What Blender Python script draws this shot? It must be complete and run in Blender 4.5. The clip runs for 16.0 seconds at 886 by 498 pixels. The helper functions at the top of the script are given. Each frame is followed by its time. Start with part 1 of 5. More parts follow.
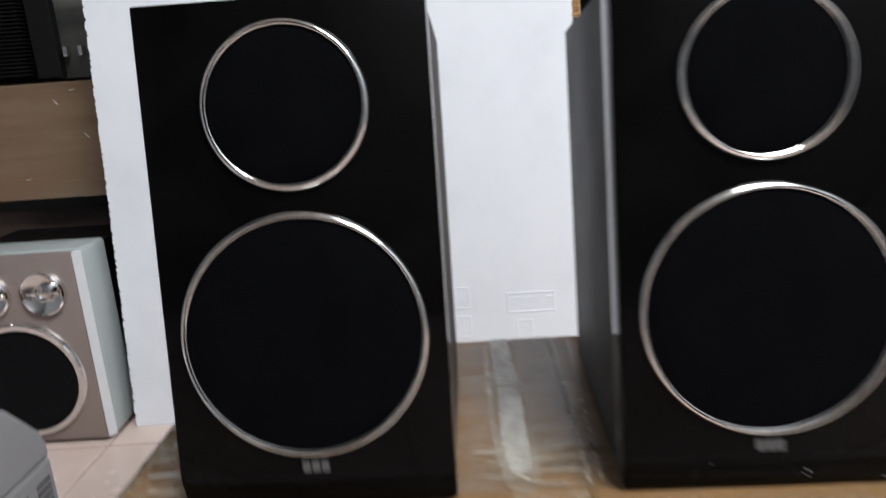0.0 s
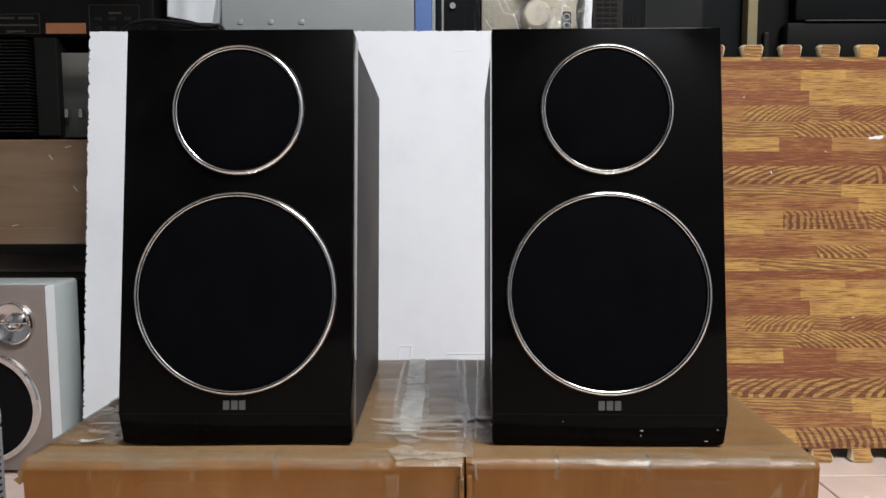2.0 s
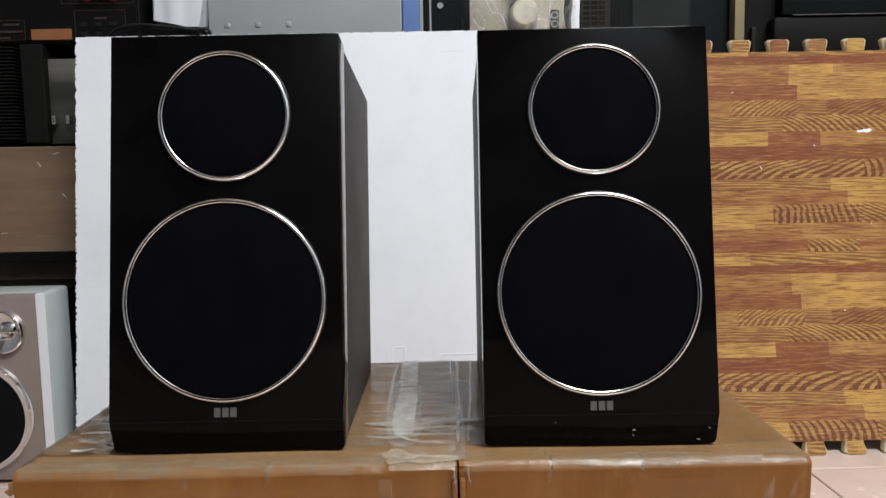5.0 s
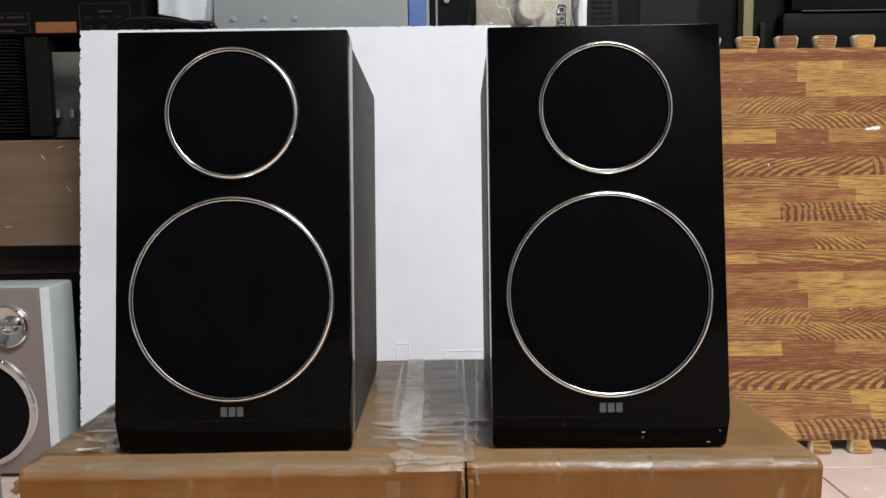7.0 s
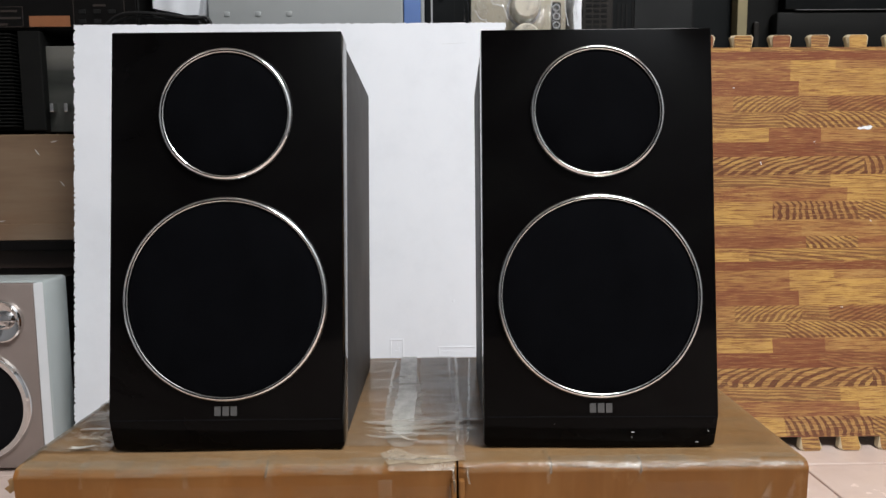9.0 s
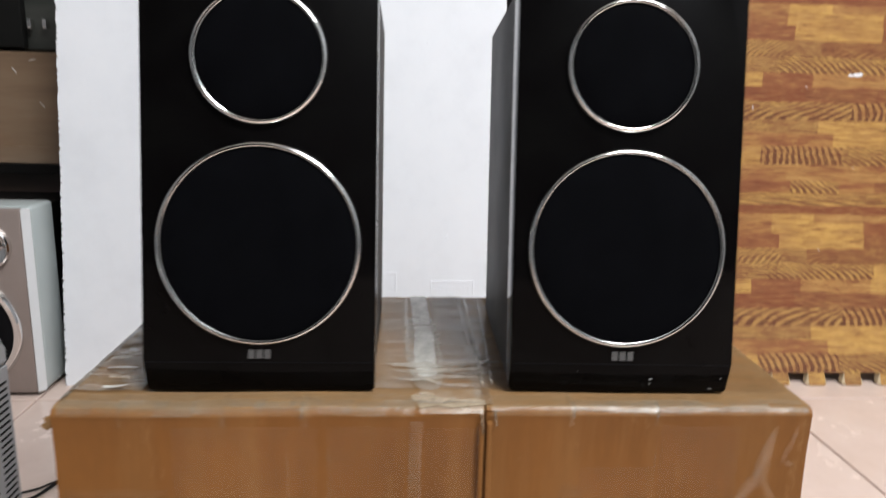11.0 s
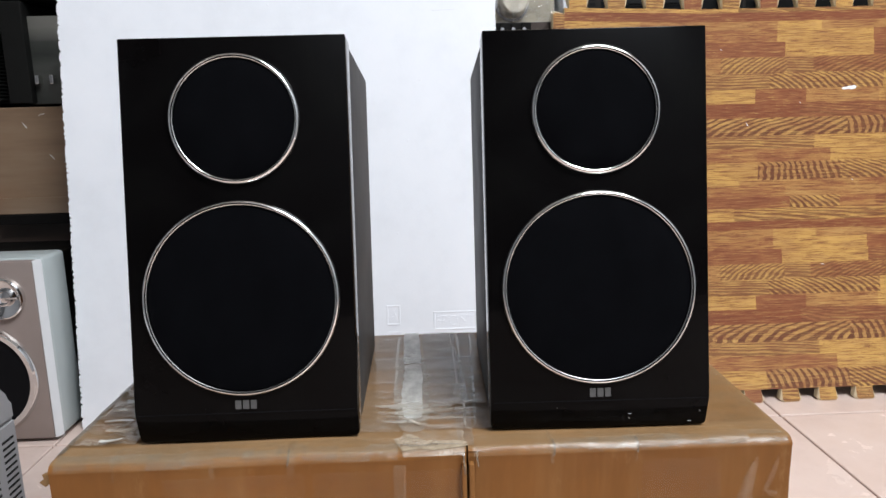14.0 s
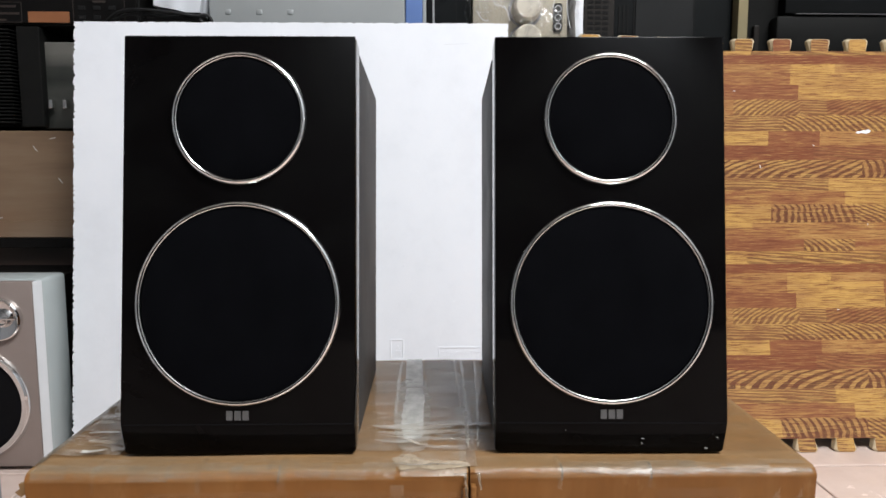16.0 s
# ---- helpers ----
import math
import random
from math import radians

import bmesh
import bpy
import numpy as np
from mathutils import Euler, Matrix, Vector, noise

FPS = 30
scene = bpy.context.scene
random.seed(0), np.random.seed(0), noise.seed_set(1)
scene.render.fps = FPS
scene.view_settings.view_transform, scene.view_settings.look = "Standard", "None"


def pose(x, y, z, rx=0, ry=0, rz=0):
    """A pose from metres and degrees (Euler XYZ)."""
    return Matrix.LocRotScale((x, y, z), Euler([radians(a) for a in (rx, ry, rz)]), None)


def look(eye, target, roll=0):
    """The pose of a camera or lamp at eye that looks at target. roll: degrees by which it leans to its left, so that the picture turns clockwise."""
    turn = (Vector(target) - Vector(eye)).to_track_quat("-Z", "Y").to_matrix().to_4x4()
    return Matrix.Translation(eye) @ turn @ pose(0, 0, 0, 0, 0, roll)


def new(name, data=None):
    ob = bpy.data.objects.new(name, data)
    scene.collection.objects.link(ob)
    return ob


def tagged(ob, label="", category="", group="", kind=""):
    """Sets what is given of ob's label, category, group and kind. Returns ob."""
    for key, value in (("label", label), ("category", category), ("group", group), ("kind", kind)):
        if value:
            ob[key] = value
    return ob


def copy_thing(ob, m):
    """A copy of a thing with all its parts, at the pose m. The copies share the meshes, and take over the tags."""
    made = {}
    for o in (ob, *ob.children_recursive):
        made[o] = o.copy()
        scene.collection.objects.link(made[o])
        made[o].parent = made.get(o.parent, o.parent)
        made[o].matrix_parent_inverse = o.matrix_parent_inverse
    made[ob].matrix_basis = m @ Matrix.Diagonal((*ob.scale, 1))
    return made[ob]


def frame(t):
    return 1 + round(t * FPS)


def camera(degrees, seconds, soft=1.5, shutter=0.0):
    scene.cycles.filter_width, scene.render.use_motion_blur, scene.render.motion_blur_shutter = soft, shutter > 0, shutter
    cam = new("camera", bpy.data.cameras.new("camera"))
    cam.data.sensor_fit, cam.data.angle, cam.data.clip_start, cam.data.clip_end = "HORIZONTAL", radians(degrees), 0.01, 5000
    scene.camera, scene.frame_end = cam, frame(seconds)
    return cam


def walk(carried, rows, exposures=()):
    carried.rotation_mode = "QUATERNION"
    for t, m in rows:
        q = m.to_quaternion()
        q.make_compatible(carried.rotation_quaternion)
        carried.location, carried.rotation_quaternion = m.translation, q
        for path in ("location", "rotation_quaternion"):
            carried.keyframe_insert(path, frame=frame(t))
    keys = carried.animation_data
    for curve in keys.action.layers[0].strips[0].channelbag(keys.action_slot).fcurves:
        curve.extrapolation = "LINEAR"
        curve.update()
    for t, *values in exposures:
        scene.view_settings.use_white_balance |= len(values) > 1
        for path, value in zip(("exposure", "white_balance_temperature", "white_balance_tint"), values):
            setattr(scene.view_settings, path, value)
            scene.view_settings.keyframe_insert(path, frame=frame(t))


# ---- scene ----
cam = camera(63.3, 16.0, shutter=0.7)
PATH = [
    (0, (-0.0297, -0.3709, 0.4891), (-0.097, 1.5609, -0.0242), -4.13),
    (0.4, (0.0, -0.436, 0.475), (-0.039, 1.508, 0.005), -2.0),
    (0.5, (0.006, -0.441, 0.475), (-0.021, 1.509, 0.033), -2.8),
    (0.6, (0.011, -0.451, 0.478), (-0.016, 1.504, 0.058), -2.9),
    (1, (0.0106, -0.4706, 0.4652), (-0.0129, 1.5066, 0.1649), -0.69),
    (1.5, (0.013, -0.482, 0.444), (-0.019, 1.508, 0.246), 0.1),
    (2, (0.017, -0.48, 0.423), (0.016, 1.511, 0.237), -0.1),
    (2.5, (0.018, -0.483, 0.422), (0.031, 1.508, 0.23), 0.4),
    (3, (0.02, -0.483, 0.422), (0.029, 1.509, 0.247), -0.2),
    (3.5, (0.021, -0.482, 0.422), (0.026, 1.51, 0.239), -0.6),
    (4, (0.022, -0.482, 0.424), (0.028, 1.509, 0.237), -0.9),
    (6.3, (0.017, -0.474, 0.427), (0.039, 1.515, 0.22), -1.1),
    (6.5, (0.017, -0.475, 0.429), (0.021, 1.514, 0.218), -1.2),
    (7, (0.016, -0.474, 0.429), (0.025, 1.515, 0.222), -0.8),
    (7.5, (0.018, -0.476, 0.428), (0.03, 1.514, 0.223), -0.6),
    (8, (0.018, -0.476, 0.43), (0.038, 1.513, 0.216), -0.6),
    (10.5, (0.0090, -0.4798, 0.4380), (0.0436, 1.5004, 0.1597), -0.11),
    (11, (-0.0285, -0.4791, 0.4525), (0.0959, 1.4695, 0.0193), 1.46),
    (11.4, (-0.074, -0.469, 0.486), (0.141, 1.428, -0.106), -0.7),
    (11.5, (-0.0811, -0.4621, 0.4859), (0.1291, 1.4342, -0.1139), -0.49),
    (11.6, (-0.086, -0.459, 0.484), (0.117, 1.437, -0.120), 0.5),
    (11.9, (-0.067, -0.460, 0.476), (0.117, 1.431, -0.147), 3.0),
    (12, (-0.0542, -0.4617, 0.4725), (0.158, 1.428, -0.1465), 3.55),
    (12.1, (-0.043, -0.464, 0.471), (0.202, 1.420, -0.155), 3.0),
    (12.5, (-0.0106, -0.47, 0.4582), (0.2627, 1.4058, -0.179), 1.26),
    (13, (-0.0069, -0.4906, 0.4654), (0.1546, 1.4452, -0.0106), 0.75),
    (13.5, (0.0019, -0.4908, 0.4765), (0.1234, 1.4552, 0.0312), -0.73),
    (14, (0.0028, -0.4914, 0.4737), (0.0675, 1.4708, 0.0919), -1.48),
    (14.5, (0.0005, -0.4930, 0.4666), (0.0573, 1.4717, 0.0969), -0.77),
    (15, (0.0038, -0.4875, 0.4580), (0.0687, 1.4868, 0.1447), 0.12),
    (15.5, (0.0062, -0.4844, 0.4511), (0.0710, 1.4993, 0.2050), 0.01),
    (16, (0.0035, -0.4775, 0.4414), (0.0502, 1.5079, 0.2049), 0.01),
]
walk(cam, [(t, look(eye, target, roll)) for t, eye, target, roll in PATH], [(0, 0.0, 6450, 10), (0.5, -0.02, 6560, 10), (2, -0.02, 6640, 10), (8, -0.02, 6640, 10), (10.5, 0.0, 6660, 10), (11, 0.14, 6640, 10), (11.5, 0.15, 6620, 10),
    (12, 0.33, 6540, 10), (12.5, 0.28, 6480, 10), (13, 0.29, 6360, 10), (13.5, 0.28, 6340, 10), (14.5, 0.13, 6400, 10), (15.5, 0.17, 6520, 10), (16, 0.18, 6560, 10)])

# ---- world and light ----
world = bpy.data.worlds.new("world")
scene.world = world
world.use_nodes = True
world.node_tree.nodes["Background"].inputs[0].default_value = (0.5, 0.55, 0.65, 1)
world.node_tree.nodes["Background"].inputs[1].default_value = 0.02


def area_lamp(name, place, target, sx, sy, watts, colour):
    data = bpy.data.lights.new(name, "AREA")
    data.shape, data.size, data.size_y, data.energy, data.color = "RECTANGLE", sx, sy, watts, colour
    ob = new(name, data)
    ob.matrix_world = look(place, target)
    return ob


LAMP_MAIN = (0.95, -1.20, 2.66)
area_lamp("panel_light", LAMP_MAIN, (0.95, -1.199, 0.0), 1.25, 0.85, 118, (0.965, 0.985, 1.0))


# ---- materials ----
def tint(c, k):
    return tuple(min(1.0, v * k) for v in c[:3]) + (1,)


class Shader:
    """A material and short ways to add nodes to it."""

    def __init__(self, name, rough=0.5, metal=0.0, colour=(0.5, 0.5, 0.5), spec=0.5):
        self.m = bpy.data.materials.new(name)
        self.m.use_nodes = True
        self.t = self.m.node_tree
        self.b = self.t.nodes["Principled BSDF"]
        self.b.inputs["Base Color"].default_value = (*colour, 1)
        self.b.inputs["Roughness"].default_value = rough
        self.b.inputs["Metallic"].default_value = metal
        self.b.inputs["Specular IOR Level"].default_value = spec
        self.co = None

    def put(self, socket, value):
        if isinstance(value, bpy.types.NodeSocket):
            self.t.links.new(value, socket)
        else:
            socket.default_value = value

    def coords(self, scale=(1, 1, 1), space="Object"):
        c = self.t.nodes.new("ShaderNodeTexCoord")
        mp = self.t.nodes.new("ShaderNodeMapping")
        mp.inputs["Scale"].default_value = scale
        self.t.links.new(c.outputs[space], mp.inputs["Vector"])
        return mp.outputs[0]

    def noise(self, scale, detail=3.0, vec=None, stretch=(1, 1, 1), rough=0.55, distortion=0.0):
        n = self.t.nodes.new("ShaderNodeTexNoise")
        self.put(n.inputs["Vector"], vec if vec is not None else self.coords(stretch))
        n.inputs["Scale"].default_value, n.inputs["Detail"].default_value = scale, detail
        n.inputs["Roughness"].default_value, n.inputs["Distortion"].default_value = rough, distortion
        return n.outputs["Fac"]

    def ramp(self, fac, stops):
        r = self.t.nodes.new("ShaderNodeValToRGB")
        self.put(r.inputs[0], fac)
        e = r.color_ramp.elements
        while len(e) < len(stops):
            e.new(0.5)
        for el, (pos, col) in zip(e, stops):
            el.position = pos
            el.color = (col, col, col, 1) if isinstance(col, (int, float)) else (*col[:3], 1)
        return r.outputs[0]

    def mix(self, fac, a, b, how="MIX"):
        n = self.t.nodes.new("ShaderNodeMix")
        n.data_type, n.blend_type = "RGBA", how
        for socket, v in zip((n.inputs[0], n.inputs[6], n.inputs[7]), (fac, a, b)):
            self.put(socket, (*v[:3], 1) if isinstance(v, tuple) else v)
        return n.outputs[2]

    def maths(self, op, a, b=0.0, c=0.0):
        n = self.t.nodes.new("ShaderNodeMath")
        n.operation = op
        for socket, v in zip(n.inputs, (a, b, c)):
            self.put(socket, v)
        return n.outputs[0]

    def bump(self, height, strength=0.2, distance=0.001, before=None):
        n = self.t.nodes.new("ShaderNodeBump")
        n.inputs["Strength"].default_value, n.inputs["Distance"].default_value = strength, distance
        self.t.links.new(height, n.inputs["Height"])
        if before is not None:
            self.t.links.new(before, n.inputs["Normal"])
        self.t.links.new(n.outputs[0], self.b.inputs["Normal"])
        return n.outputs[0]

    def colour(self, v):
        self.put(self.b.inputs["Base Color"], (*v[:3], 1) if isinstance(v, tuple) else v)

    def rough(self, v):
        self.put(self.b.inputs["Roughness"], v)


def plain(name, colour, rough=0.5, metal=0.0, vary=0.12, scale=30.0, bump=0.05, spec=0.5):
    """A painted, moulded or metal surface with faint mottling, dust and relief."""
    s = Shader(name, rough, metal, colour, spec)
    n = s.noise(scale, 4)
    big = s.noise(scale * 0.17, 2)
    both = s.mix(0.5, n, big)
    s.colour(s.ramp(both, [(0.3, tint(colour, 1 - vary)), (0.7, tint(colour, 1 + vary))]))
    s.rough(s.ramp(n, [(0.25, max(0.02, rough * 0.8)), (0.75, min(1.0, rough * 1.2))]))
    s.bump(s.noise(scale * 12, 2), bump, 0.0005)
    return s.m


def make_gloss_black():
    s = Shader("gloss_black_lacquer", 0.07, 0, (0.0030, 0.0029, 0.0030), 0.055)
    dust = s.noise(900, 1)
    smear = s.noise(14, 3, stretch=(1, 1, 0.4))
    s.rough(s.ramp(smear, [(0.3, 0.04), (0.75, 0.09)]))
    # cloudy tones stand in for blurred room reflections, painted into the black
    film = s.noise(11, 4, distortion=1.2, rough=0.6)
    lacquer = s.ramp(film, [(0.38, (0.0018, 0.0015, 0.0016)), (0.52, (0.0024, 0.0022, 0.0023)), (0.72, (0.0033, 0.0032, 0.0030))])
    s.colour(s.mix(s.ramp(dust, [(0.72, 0.0), (0.8, 0.35)]), lacquer, (0.03, 0.03, 0.03)))
    s.bump(s.noise(25, 1), 0.03, 0.0006)
    return s.m


def make_grille():
    s = Shader("black_grille_cloth", 0.85, 0, (0.003, 0.0035, 0.005), 0.03)
    v = s.t.nodes.new("ShaderNodeTexVoronoi")
    v.inputs["Scale"].default_value = 1100
    s.put(v.inputs["Vector"], s.coords())
    s.colour(s.ramp(s.noise(40, 4), [(0.3, (0.0012, 0.0013, 0.0019)), (0.75, (0.0023, 0.0025, 0.0034))]))
    s.bump(v.outputs["Distance"], 0.12, 0.0004)
    return s.m


def make_chrome(name, colour=(0.84, 0.82, 0.79), rough=0.17):
    s = Shader(name, rough, 1.0, colour)
    s.rough(s.ramp(s.noise(60, 3), [(0.3, rough * 0.9), (0.8, rough * 1.2)]))
    s.bump(s.noise(30, 1), 0.02, 0.0008)
    return s.m


def make_side_vinyl():
    s = Shader("dark_grey_vinyl", 0.42, 0, (0.045, 0.043, 0.042))
    g = s.noise(60, 4, stretch=(1, 14, 1))
    s.colour(s.ramp(g, [(0.3, (0.046, 0.047, 0.049)), (0.7, (0.057, 0.058, 0.060))]))
    s.rough(s.ramp(s.noise(20, 3), [(0.3, 0.56), (0.7, 0.66)]))
    s.bump(g, 0.08, 0.0003)
    return s.m


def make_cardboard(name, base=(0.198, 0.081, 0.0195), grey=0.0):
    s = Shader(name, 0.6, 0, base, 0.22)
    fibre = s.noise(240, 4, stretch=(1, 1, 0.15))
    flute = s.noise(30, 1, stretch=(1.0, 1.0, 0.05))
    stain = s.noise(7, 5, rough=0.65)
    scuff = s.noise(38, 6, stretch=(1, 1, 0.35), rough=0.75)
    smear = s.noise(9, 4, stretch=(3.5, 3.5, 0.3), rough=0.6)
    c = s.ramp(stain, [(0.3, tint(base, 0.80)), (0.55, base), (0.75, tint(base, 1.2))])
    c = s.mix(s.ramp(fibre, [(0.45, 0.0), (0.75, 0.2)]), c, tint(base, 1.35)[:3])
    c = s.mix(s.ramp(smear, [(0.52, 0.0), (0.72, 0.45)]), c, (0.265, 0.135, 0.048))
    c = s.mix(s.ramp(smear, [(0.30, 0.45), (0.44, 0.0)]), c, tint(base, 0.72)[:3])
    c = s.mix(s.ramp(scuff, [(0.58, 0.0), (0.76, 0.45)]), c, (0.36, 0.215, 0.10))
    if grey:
        # grey of the white foam mirrored in the tape, put into the card's colour
        top_sheen = s.noise(16, 5, stretch=(0.5, 2.2, 1), rough=0.7)
        c = s.mix(s.ramp(top_sheen, [(0.35, 0.0), (0.62, grey)]), c, (0.185, 0.145, 0.10))
    s.colour(c)
    s.rough(s.ramp(stain, [(0.3, 0.48), (0.75, 0.72)]))
    b = s.bump(flute, 0.08, 0.001)
    b = s.bump(s.noise(13, 3, stretch=(1, 1, 0.6)), 0.16, 0.004, b)
    s.bump(fibre, 0.1, 0.0005, b)
    return s.m


def make_tape(name, tone=(0.80, 0.72, 0.58), cover=0.035, rough=0.13, wrinkle=0.6, scale=38, stretch=(1, 1, 1), sheen=0.0):
    """Clear packing tape: mostly see-through, glossy, wrinkled, a little milky."""
    s = Shader(name, rough, 0, tone)
    tr = s.t.nodes.new("ShaderNodeBsdfTransparent")
    tr.inputs[0].default_value = (1.0, 0.995, 0.985, 1)
    mx = s.t.nodes.new("ShaderNodeMixShader")
    milky = s.noise(scale, 5, stretch=stretch, rough=0.65)
    fac = s.ramp(milky, [(0.38, cover * 0.5), (0.72, min(1.0, cover * 2.2))])
    s.t.links.new(fac, mx.inputs[0])
    s.t.links.new(tr.outputs[0], mx.inputs[1])
    s.t.links.new(s.b.outputs[0], mx.inputs[2])
    gl = s.t.nodes.new("ShaderNodeBsdfGlossy")
    gl.inputs["Roughness"].default_value = rough
    fr = s.t.nodes.new("ShaderNodeFresnel")
    fr.inputs["IOR"].default_value = 1.45
    top = s.t.nodes.new("ShaderNodeMixShader")
    if sheen:
        top.inputs[0].default_value = sheen
    else:
        s.t.links.new(fr.outputs[0], top.inputs[0])
    s.t.links.new(mx.outputs[0], top.inputs[1])
    s.t.links.new(gl.outputs[0], top.inputs[2])
    bump = s.bump(s.noise(scale * 1.6, 3, distortion=0.8, stretch=stretch), wrinkle, 0.003)
    s.t.links.new(bump, gl.inputs["Normal"])
    s.t.links.new(top.outputs[0], s.t.nodes["Material Output"].inputs[0])
    return s.m


def make_foam():
    s = Shader("white_polystyrene", 0.75, 0, (0.80, 0.81, 0.83), 0.3)
    v = s.t.nodes.new("ShaderNodeTexVoronoi")
    v.inputs["Scale"].default_value = 260
    s.put(v.inputs["Vector"], s.coords())
    stain = s.noise(9, 5, rough=0.65)
    s.colour(s.ramp(stain, [(0.25, (0.73, 0.755, 0.80)), (0.5, (0.785, 0.81, 0.855)), (0.8, (0.82, 0.84, 0.88))]))
    b = s.bump(v.outputs["Distance"], 0.07, 0.0006)
    s.bump(s.noise(16, 3), 0.05, 0.002, b)
    return s.m


def make_wood_print():
    """Parquet print on foam: each stave carries its tone, the run of its grain lines and their strength."""
    s = Shader("wood_print_foam", 0.5, 0, (0.5, 0.3, 0.12), 0.3)
    c = s.t.nodes.new("ShaderNodeTexCoord")
    sep = s.t.nodes.new("ShaderNodeSeparateXYZ")
    s.t.links.new(c.outputs["Object"], sep.inputs[0])
    x, z = sep.outputs[0], sep.outputs[2]
    at = s.t.nodes.new("ShaderNodeAttribute")
    at.attribute_name = "stave"
    rgb = s.t.nodes.new("ShaderNodeSeparateColor")
    s.t.links.new(at.outputs["Color"], rgb.inputs[0])
    tone, kx, kz, strength = rgb.outputs[0], rgb.outputs[1], rgb.outputs[2], at.outputs["Alpha"]
    bend = s.noise(1.0, 2, stretch=(9, 1, 24), distortion=0.5)
    wander = s.noise(1.0, 1, stretch=(5, 1, 12))
    phase = s.maths("ADD", s.maths("MULTIPLY", s.maths("MULTIPLY", x, kx), 1000.0), s.maths("MULTIPLY", s.maths("MULTIPLY", z, kz), 1000.0))
    phase = s.maths("ADD", phase, s.maths("ADD", s.maths("MULTIPLY", bend, 13.0), s.maths("MULTIPLY", wander, 22.0)))
    ac = s.t.nodes.new("ShaderNodeAttribute")
    ac.attribute_name = "across"
    v = ac.outputs["Fac"]
    phase = s.maths("ADD", phase, s.maths("MULTIPLY", s.maths("MULTIPLY", v, v), 11.0))
    lines = s.maths("MULTIPLY_ADD", s.maths("SINE", phase), 0.5, 0.5)
    lines = s.maths("ADD", lines, s.maths("MULTIPLY", v, -0.35))
    fine = s.noise(30, 5, stretch=(0.9, 1, 26), rough=0.68)
    fleck = s.noise(150, 3, stretch=(0.35, 1, 2.4), rough=0.65)
    blotch = s.noise(11, 5, stretch=(1, 1, 4), rough=0.65)
    cloud = s.noise(24, 6, stretch=(1, 1, 5), rough=0.75)
    straw, tan, red = (0.510, 0.298, 0.080), (0.345, 0.168, 0.054), (0.190, 0.057, 0.022)
    uneven = s.maths("ADD", tone, s.maths("MULTIPLY_ADD", cloud, 1.35, -0.68))
    base = s.ramp(uneven, [(0.0, straw), (0.25, (0.410, 0.228, 0.076)), (0.50, tan), (0.75, (0.252, 0.096, 0.037)), (1.0, red)])
    base = s.mix(s.ramp(blotch, [(0.44, 0.0), (0.72, 0.5)]), base, (0.22, 0.080, 0.034))
    base = s.mix(s.ramp(fleck, [(0.54, 0.0), (0.74, 0.32)]), base, (0.19, 0.068, 0.030))
    base = s.mix(s.ramp(fleck, [(0.26, 0.28), (0.40, 0.0)]), base, (0.52, 0.36, 0.155))
    worn = s.maths("MULTIPLY", s.ramp(cloud, [(0.35, 1.0), (0.70, 0.6)]), strength)
    lines = s.maths("ADD", lines, s.maths("MULTIPLY_ADD", cloud, 1.3, -0.66))
    bold = s.maths("MULTIPLY", s.ramp(lines, [(0.45, 0.0), (0.54, 1.0)]), worn)
    grained = s.mix(bold, base, (0.078, 0.021, 0.010))
    grained = s.mix(s.ramp(fine, [(0.50, 0.0), (0.59, 0.85)]), grained, (0.140, 0.041, 0.018))
    grained = s.mix(s.ramp(fine, [(0.34, 0.70), (0.44, 0.0)]), grained, (0.50, 0.31, 0.10))
    s.colour(grained)
    s.rough(s.ramp(fine, [(0.3, 0.45), (0.7, 0.62)]))
    s.bump(s.noise(500, 2), 0.12, 0.0004)
    return s.m


def make_tile():
    s = Shader("pink_ceramic_tile", 0.2, 0, (0.62, 0.47, 0.42))
    i = s.t.nodes.new("ShaderNodeObjectInfo")
    n = s.noise(11, 5, rough=0.62)
    n2 = s.noise(120, 3)
    c = s.ramp(n, [(0.25, (0.60, 0.465, 0.405)), (0.5, (0.665, 0.53, 0.47)), (0.78, (0.72, 0.595, 0.535))])
    c = s.mix(s.ramp(n2, [(0.55, 0.0), (0.8, 0.3)]), c, (0.60, 0.47, 0.42))
    c = s.mix(s.maths("MULTIPLY", i.outputs["Random"], 0.22), c, (0.66, 0.54, 0.49))
    s.colour(c)
    s.rough(s.ramp(n, [(0.3, 0.16), (0.75, 0.32)]))
    s.bump(s.noise(18, 2), 0.06, 0.001)
    return s.m


GLOSS = make_gloss_black()
CLOTH = make_grille()
CHROME = make_chrome("chrome_ring", (0.74, 0.735, 0.72), rough=0.13)
MIRROR = make_chrome("bright_chrome", (0.78, 0.77, 0.76), 0.07)
VINYL = make_side_vinyl()
CHIP = plain("pale_chip", (0.22, 0.22, 0.22), 0.5)
MARK = plain("grey_mark", (0.085, 0.085, 0.085), 0.45, 0.2)
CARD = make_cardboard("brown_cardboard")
# top card: paler base than the front, with painted grey reflection
CARDTOP = make_cardboard("scuffed_sheen_cardboard", (0.240, 0.128, 0.048), 0.40)
TAPE = make_tape("clear_packing_tape", (0.42, 0.26, 0.12), 0.05, 0.16, 0.5, 30)
TAPE_WORN = make_tape("dull_packing_tape", (0.42, 0.31, 0.19), 0.09, 0.34, 0.4, 55, sheen=0.025)
TAPE_FILM = make_tape("smooth_packing_tape", (0.33, 0.185, 0.085), 0.06, 0.36, 0.15, 26, sheen=0.012)
